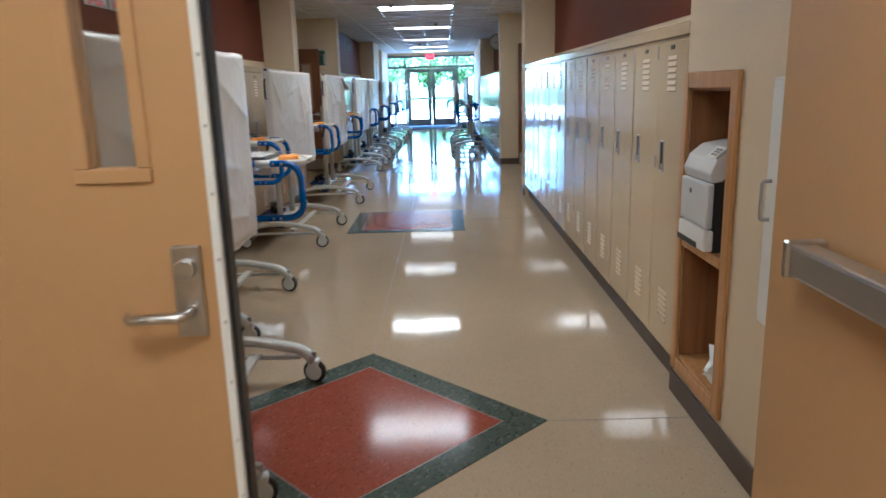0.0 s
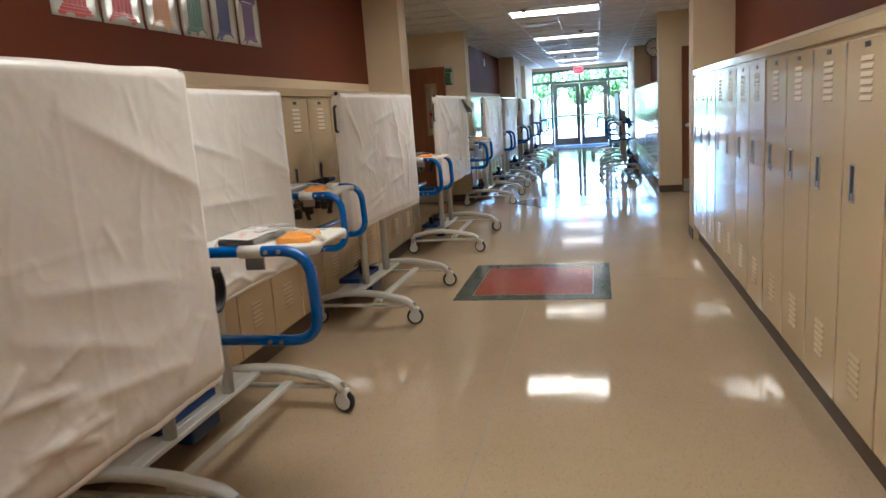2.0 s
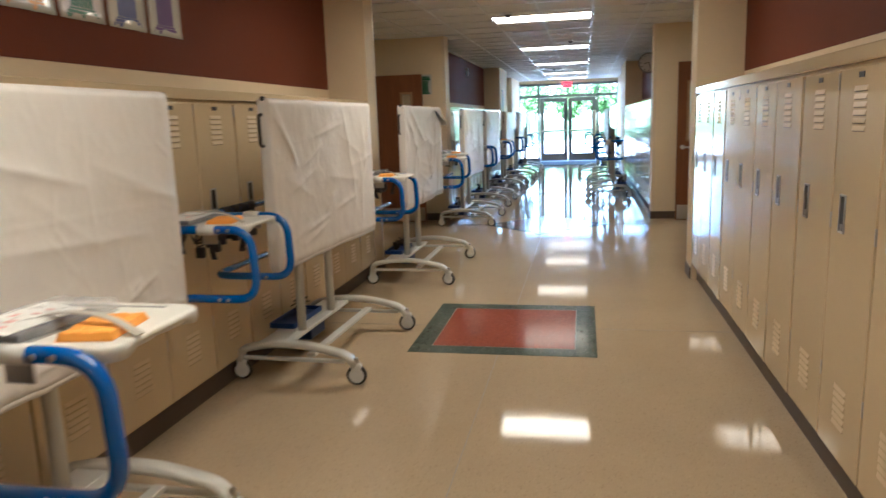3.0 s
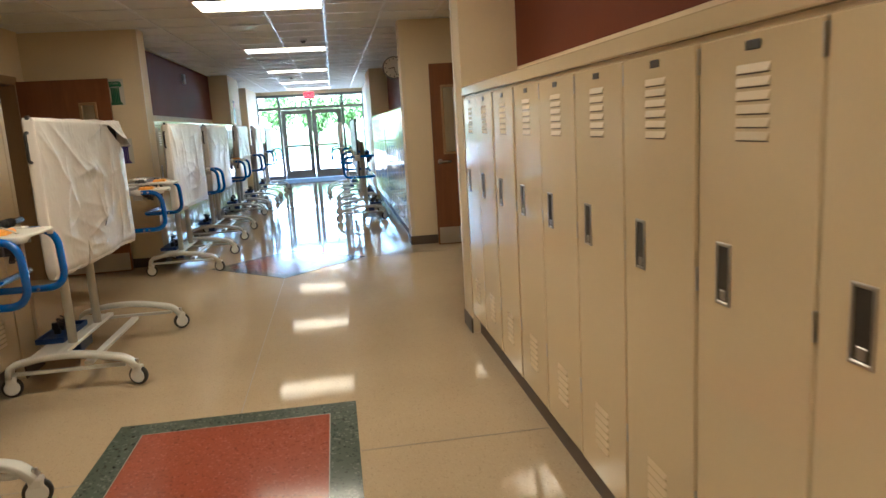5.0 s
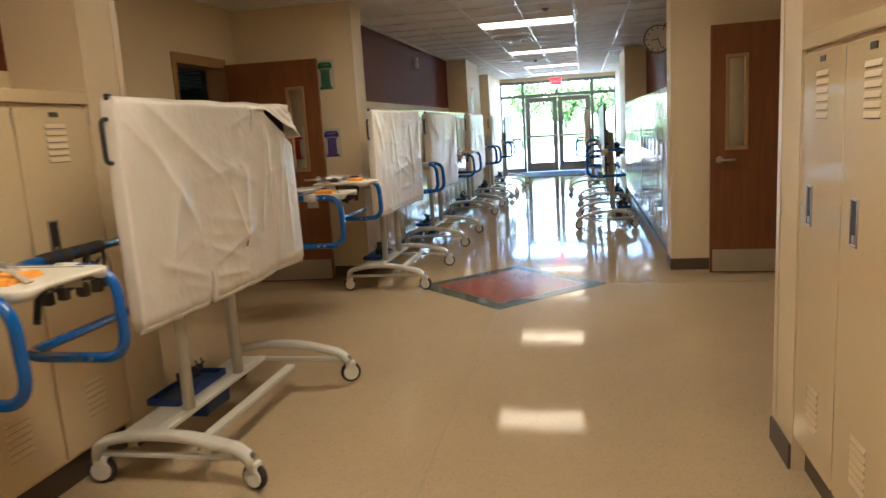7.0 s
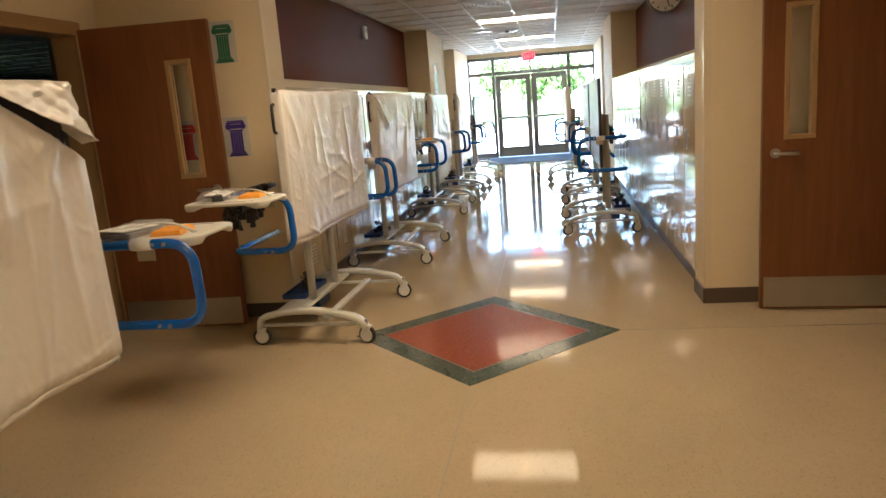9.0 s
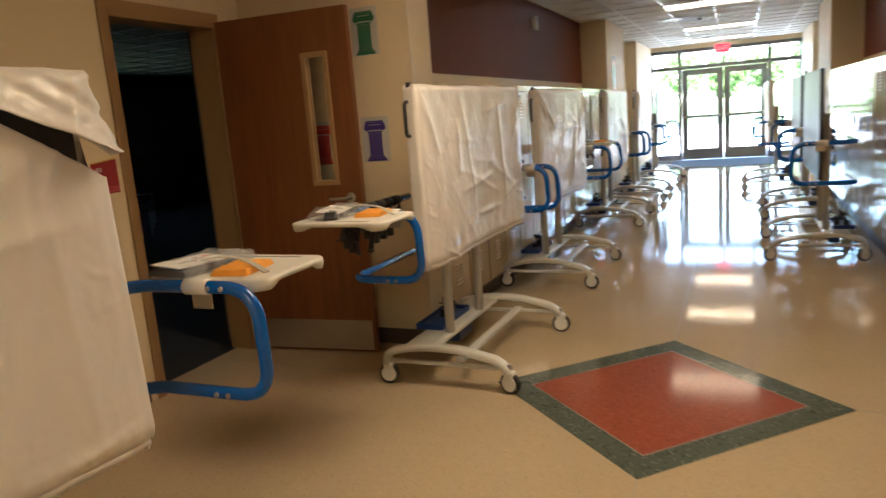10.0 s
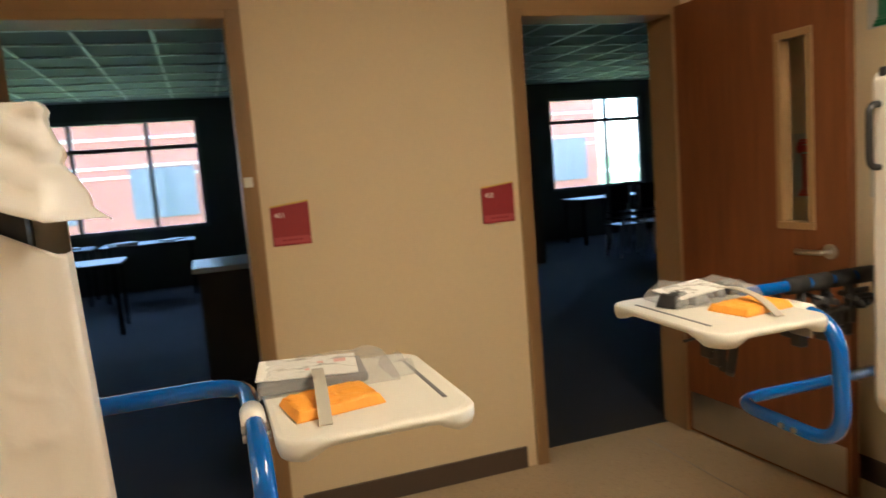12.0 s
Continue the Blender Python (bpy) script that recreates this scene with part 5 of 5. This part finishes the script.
for k, ink in enumerate(("purple", "blue", "green", "orange", "red", "red")):
    poster("laminated poster of a %s column on the maroon wall" % ink, pose(sx(-1, BACK) + 0.0045, 5.75 - 0.345 * k, 1.985, 0, 0, 90), 0.32, 0.42, M_P[ink], True)
g = poster("poster of a green column beside the classroom door", pose(-0.535, 12.1695, 1.845), 0.185, 0.285, M_P["green"])
lettering("RESPONSIBILITY", 0.0155, pose(0, -0.0024, 0.022, 90), M_P["green"], g)
v = poster("poster of a violet column beside the classroom door", pose(-0.525, 12.1695, 1.195), 0.19, 0.28, M_P["violet"])
part("writing", box(-0.055, 0.055, -0.0022, -0.0012, 0.008, 0.016), M_P["violet"], v)
r = poster("poster of a red column on the wall behind the open door", pose(-0.905, 12.1695, 1.19), 0.19, 0.28, M_P["red"])
part("writing", box(-0.055, 0.055, -0.0022, -0.0012, 0.008, 0.016), M_P["red"], r)


# room signs
def room_sign(y, text):
    s = thing("room_sign", "dark red room sign with a yellow top edge", "sign", pose(sx(-1, ALC) + 0.001, y, 1.18, 0, 0, 90), "room signs")
    part("plate", prism([(-0.078, 0.0), (0.078, 0.0), (0.078, 0.175), (-0.078, 0.158)], -0.006), M_SIGN, s)
    part("edge", prism([(-0.078, 0.159), (0.078, 0.176), (0.078, 0.181), (-0.078, 0.164)], -0.006), M_SIGNY, s)
    part("name_strip", box(-0.074, 0.074, -0.0075, -0.0062, 0.008, 0.036), M_SIGN2, s)
    for k in range(4):
        part("writing", box(-0.04 + k * 0.022, -0.022 + k * 0.022, -0.0082, -0.0077, 0.018, 0.026), M_SIGN, s)
    lettering(text, 0.03, pose(-0.042, -0.0068, 0.125, 90), M_TXT, s)
    return s


room_sign(9.99, "401")
room_sign(10.92, "402")
# strike plate and a small notice near the exit
e = tagged(mesh_ob("strike_plate", box(sx(-1, ALC) + 0.0205, sx(-1, ALC) + 0.0225, 9.822, 9.857, 1.43, 1.47, 0.001), M_WHITE), "small pale plate on a door frame", "plate")
e = thing("notice", "small coloured notice on the far pier", "notice", pose(sx(-1, PIER) + 0.001, 19.6, 1.55))
part("sheet", box(0, 0.002, -0.14, 0.14, 0, 0.62), M_BLACK, e)
for k, c_ in enumerate(("red", "blue", "green", "red")):
    part("panel", box(0.0022, 0.003, -0.10 + 0.03 * k, 0.02 + 0.03 * k, 0.05 + 0.14 * k, 0.15 + 0.14 * k), M_P[c_], e)
# clock
c = thing("wall_clock", "round white wall clock with a grey rim", "clock", pose(2.80, 14.65, 2.31, 90, 0, 0))
clk = c
part("rim", cyl(0.17, 0.04, 40, 0.16, 0.004), M_GREYP, c)
part("face", turn(cyl(0.15, 0.004, 40), pose(0, 0, 0.0405)), M_CLOCK, c)
for k in range(12):
    part("mark", turn(box(-0.005, 0.005, 0.115, 0.14, 0.0447, 0.0457), pose(0, 0, 0, 0, 0, 30 * k)), M_BLACK, c)
part("hour_pointer", turn(box(-0.005, 0.005, -0.01, 0.08, 0.046, 0.047), pose(0, 0, 0, 0, 0, 100)), M_BLACK, c)
part("minute_pointer", turn(box(-0.004, 0.004, -0.01, 0.12, 0.0475, 0.0485), pose(0, 0, 0, 0, 0, 200)), M_BLACK, c)
c.matrix_basis = pose(2.80, 14.65, 2.31, 90, 0, 0)
part("arm", box(0.14, sx(1, BACK) - 2.80, -0.03, 0.03, -0.02, 0.02, 0.005), M_GREYP, clk)
part("far_case", turn(cyl(0.165, 0.03, 40, 0.155), pose(0, 0, -0.03)), M_GREYP, clk)

# ceiling fittings
for x, y in ((0.90, 12.25), (0.60, 20.0)):
    e = thing("ceiling_speaker", "round white ceiling speaker grille", "speaker", pose(x, y, CEIL - 0.012), "ceiling speakers")
    part("ring", cyl(0.16, 0.012, 36, 0.17), M_VENT, e)
    part("grille", turn(cyl(0.14, 0.004, 36), pose(0, 0, -0.0035)), M_TBAR, e)
for x, y in ((0.90, 16.5), (0.92, 20.4)):
    e = thing("ceiling_vent", "square white louvred ceiling vent", "vent", pose(x, y, CEIL), "ceiling vents")
    for k in range(5):
        a = 0.28 - k * 0.055
        f = bmesh.new()
        for x0, x1, y0, y1 in ((-a, a, -a, -a + 0.02), (-a, a, a - 0.02, a), (-a, -a + 0.02, -a + 0.02, a - 0.02), (a - 0.02, a, -a + 0.02, a - 0.02)):
            box(x0, x1, y0, y1, -0.008 - 0.002 * k, 0.011, 0.002, 1, f)
        part("slat", f, M_VENT, e)
for x, y in ((0.87, 10.35), (1.52, 13.6), (1.0, 20.1)):
    e = thing("smoke_detector", "small round ceiling detector", "detector", pose(x, y, CEIL), "ceiling detectors")
    part("base", turn(cyl(0.055, 0.02, 28), pose(0, 0, -0.02)), M_VENT, e)
    part("dome", turn(cyl(0.042, 0.03, 28, 0.02), pose(0, 0, -0.021, 180)), M_GREYP, e)
e = thing("wall_strobe", "small white alarm strobe on the wall", "alarm", pose(sx(-1, BACK) + 0.004, 16.4, 2.42))
part("body", box(0, 0.04, -0.06, 0.06, -0.08, 0.08, 0.006), M_WHITE, e)
part("lens", box(0.04, 0.055, -0.03, 0.03, 0.0, 0.05, 0.006), M_BAG, e)

# classroom furniture, dark against the windows
def desk(x, y, yaw):
    e = thing("desk", "dark laminate classroom desk", "desk", pose(x, y, 0, 0, 0, yaw), "classroom desks")
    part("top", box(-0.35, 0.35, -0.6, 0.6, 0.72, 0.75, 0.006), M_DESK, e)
    for a in (-0.32, 0.28):
        for b in (-0.56, 0.52):
            part("leg", box(a, a + 0.04, b, b + 0.04, 0.003, 0.72, 0.003), M_BLACK, e)
    return e


for x, y in ((-8.9, 7.6), (-8.9, 8.9), (-6.6, 8.2), (-8.8, 16.0), (-8.8, 17.3)):
    desk(x, y, 0)


for k, (x, y) in enumerate(((-8.75, 7.4), (-8.8, 7.9), (-8.7, 8.6), (-8.85, 9.2), (-8.7, 16.1), (-8.85, 17.0))):
    tagged(_place(mesh_ob("copy_paper", box(-0.11, 0.11, -0.15, 0.15, 0, 0.02 + 0.01 * (k % 3), 0.002), M_PAPER), pose(x, y, 0.751, 0, 0, 17 * k)), "stack of white paper on a classroom desk", "paper", "paper stacks")


def chair(x, y, z, yaw):
    e = thing("stacked_chair", "dark plastic chair with steel legs in a stack", "chair", pose(x, y, z, 0, 0, yaw), "stacked chairs")
    part("seat", box(-0.2, 0.2, -0.2, 0.2, 0.44, 0.46, 0.008), M_BLACK, e)
    part("backrest", box(-0.2, -0.18, -0.19, 0.19, 0.55, 0.82, 0.008), M_BLACK, e)
    for a in (-0.18, 0.16):
        for b in (-0.18, 0.16):
            part("leg", box(a, a + 0.022, b, b + 0.022, 0.0, 0.44 if a > 0 else 0.8, 0.003), M_STEEL, e)
    return e


for k in range(3):
    for j in range(3):
        chair(-7.0 + 0.05 * k, 15.2 + 0.5 * j, 0.003 + 0.09 * k, 10 * j)
cab = thing("storage_cabinet", "tall dark storage cabinet in the classroom", "cabinet", pose(-7.6, 13.6, 0.003))
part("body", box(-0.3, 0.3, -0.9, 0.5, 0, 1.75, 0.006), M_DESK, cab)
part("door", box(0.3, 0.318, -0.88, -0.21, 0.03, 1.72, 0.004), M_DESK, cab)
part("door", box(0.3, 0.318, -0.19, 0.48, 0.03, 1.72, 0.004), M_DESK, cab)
cnt = thing("counter", "dark counter unit inside the classroom doorway", "counter", pose(-4.1, 10.2, 0.003))
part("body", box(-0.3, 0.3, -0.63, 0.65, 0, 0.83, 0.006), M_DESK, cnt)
part("top", box(-0.33, 0.33, -0.67, 0.66, 0.83, 0.87, 0.006), M_WHITE, cnt)

# outdoors: brick building across the yard
bld = tagged(mesh_ob("school_building", box(-40, -26, -14, 26.5, -0.12, 3.9), M_BRICK), "salmon brick school wing across the yard", "building")
for z in (1.95, 2.3, 3.3):
    part("band", box(-26.0, -25.95, -14, 26.5, z, z + 0.09), M_BAND, bld, "pale stone band")
part("parapet", box(-40.1, -25.9, -14.1, 26.6, 3.9, 4.05, 0.02), M_BAND, bld)
for k in range(9):
    y = -9.1 + k * 4.1
    w_ = part("window", box(-26.0, -25.94, y, y + 2.2, 0.45, 2.25), M_GREYP, bld, "dark glazed window")
    part("mullion", box(-25.95, -25.92, y + 1.07, y + 1.13, 0.45, 2.25), M_EXITF, w_)


def tree(x, y, h, seed):
    rnd = random.Random(seed)
    e = thing("tree", "leafy green tree on the lawn", "tree", pose(x, y, -0.12), "trees beyond the exit")
    tr = sweep([Vector((0, 0, 0)), Vector((0.05, 0, h * 0.3)), Vector((0.0, 0.1, h * 0.62))], 0.16, 9)
    for v in tr.verts:
        k = 1 - 0.6 * v.co.z / h
        v.co.x *= k
        v.co.y *= k
    for k in range(6):
        a = rnd.uniform(0, 6.28)
        z = h * rnd.uniform(0.3, 0.5)
        sweep([Vector((0, 0, z)), Vector((math.cos(a) * h * 0.12, math.sin(a) * h * 0.12, z + h * 0.12)), Vector((math.cos(a) * h * 0.22, math.sin(a) * h * 0.22, z + h * 0.28))], 0.04, 6, tr)
    part("trunk", tr, M_BARK, e)
    vs, fs = [], []
    for k in range(1500):
        a, b, r = rnd.uniform(0, 6.28), rnd.uniform(-1, 1), rnd.uniform(0.35, 1) ** 0.6
        s = math.sqrt(1 - b * b)
        lump = 1 + 0.35 * noise.noise(Vector((math.cos(a) * s * 2, math.sin(a) * s * 2, b * 2 + seed)))
        c = Vector((math.cos(a) * s * h * 0.32 * r * lump, math.sin(a) * s * h * 0.32 * r * lump, h * 0.66 + b * h * 0.34 * r * lump))
        q = Euler((rnd.uniform(0, 6), rnd.uniform(0, 6), rnd.uniform(0, 6))).to_matrix()
        z = rnd.uniform(0.14, 0.3)
        i = len(vs)
        for p_ in ((-z, 0, 0), (0, -z * 0.5, 0.03), (z, 0, 0), (0, z * 0.5, 0.03)):
            vs.append(c + q @ Vector(p_))
        fs.append((i, i + 1, i + 2, i + 3))
    me = bpy.data.meshes.new("crown")
    me.from_pydata(vs, [], fs)
    me.materials.append(M_LEAF)
    o = new("crown", me)
    o.parent = e
    return e


for k, (x, y, h) in enumerate(((-7, 58, 5.5), (0.5, 66, 4.6), (6, 58, 5.2), (11, 66, 5.5), (-13, 66, 6.5), (3.4, 75, 5.6), (-3.2, 76, 5.8), (17, 60, 5.5))):
    tree(x, y, h, 30 + k)
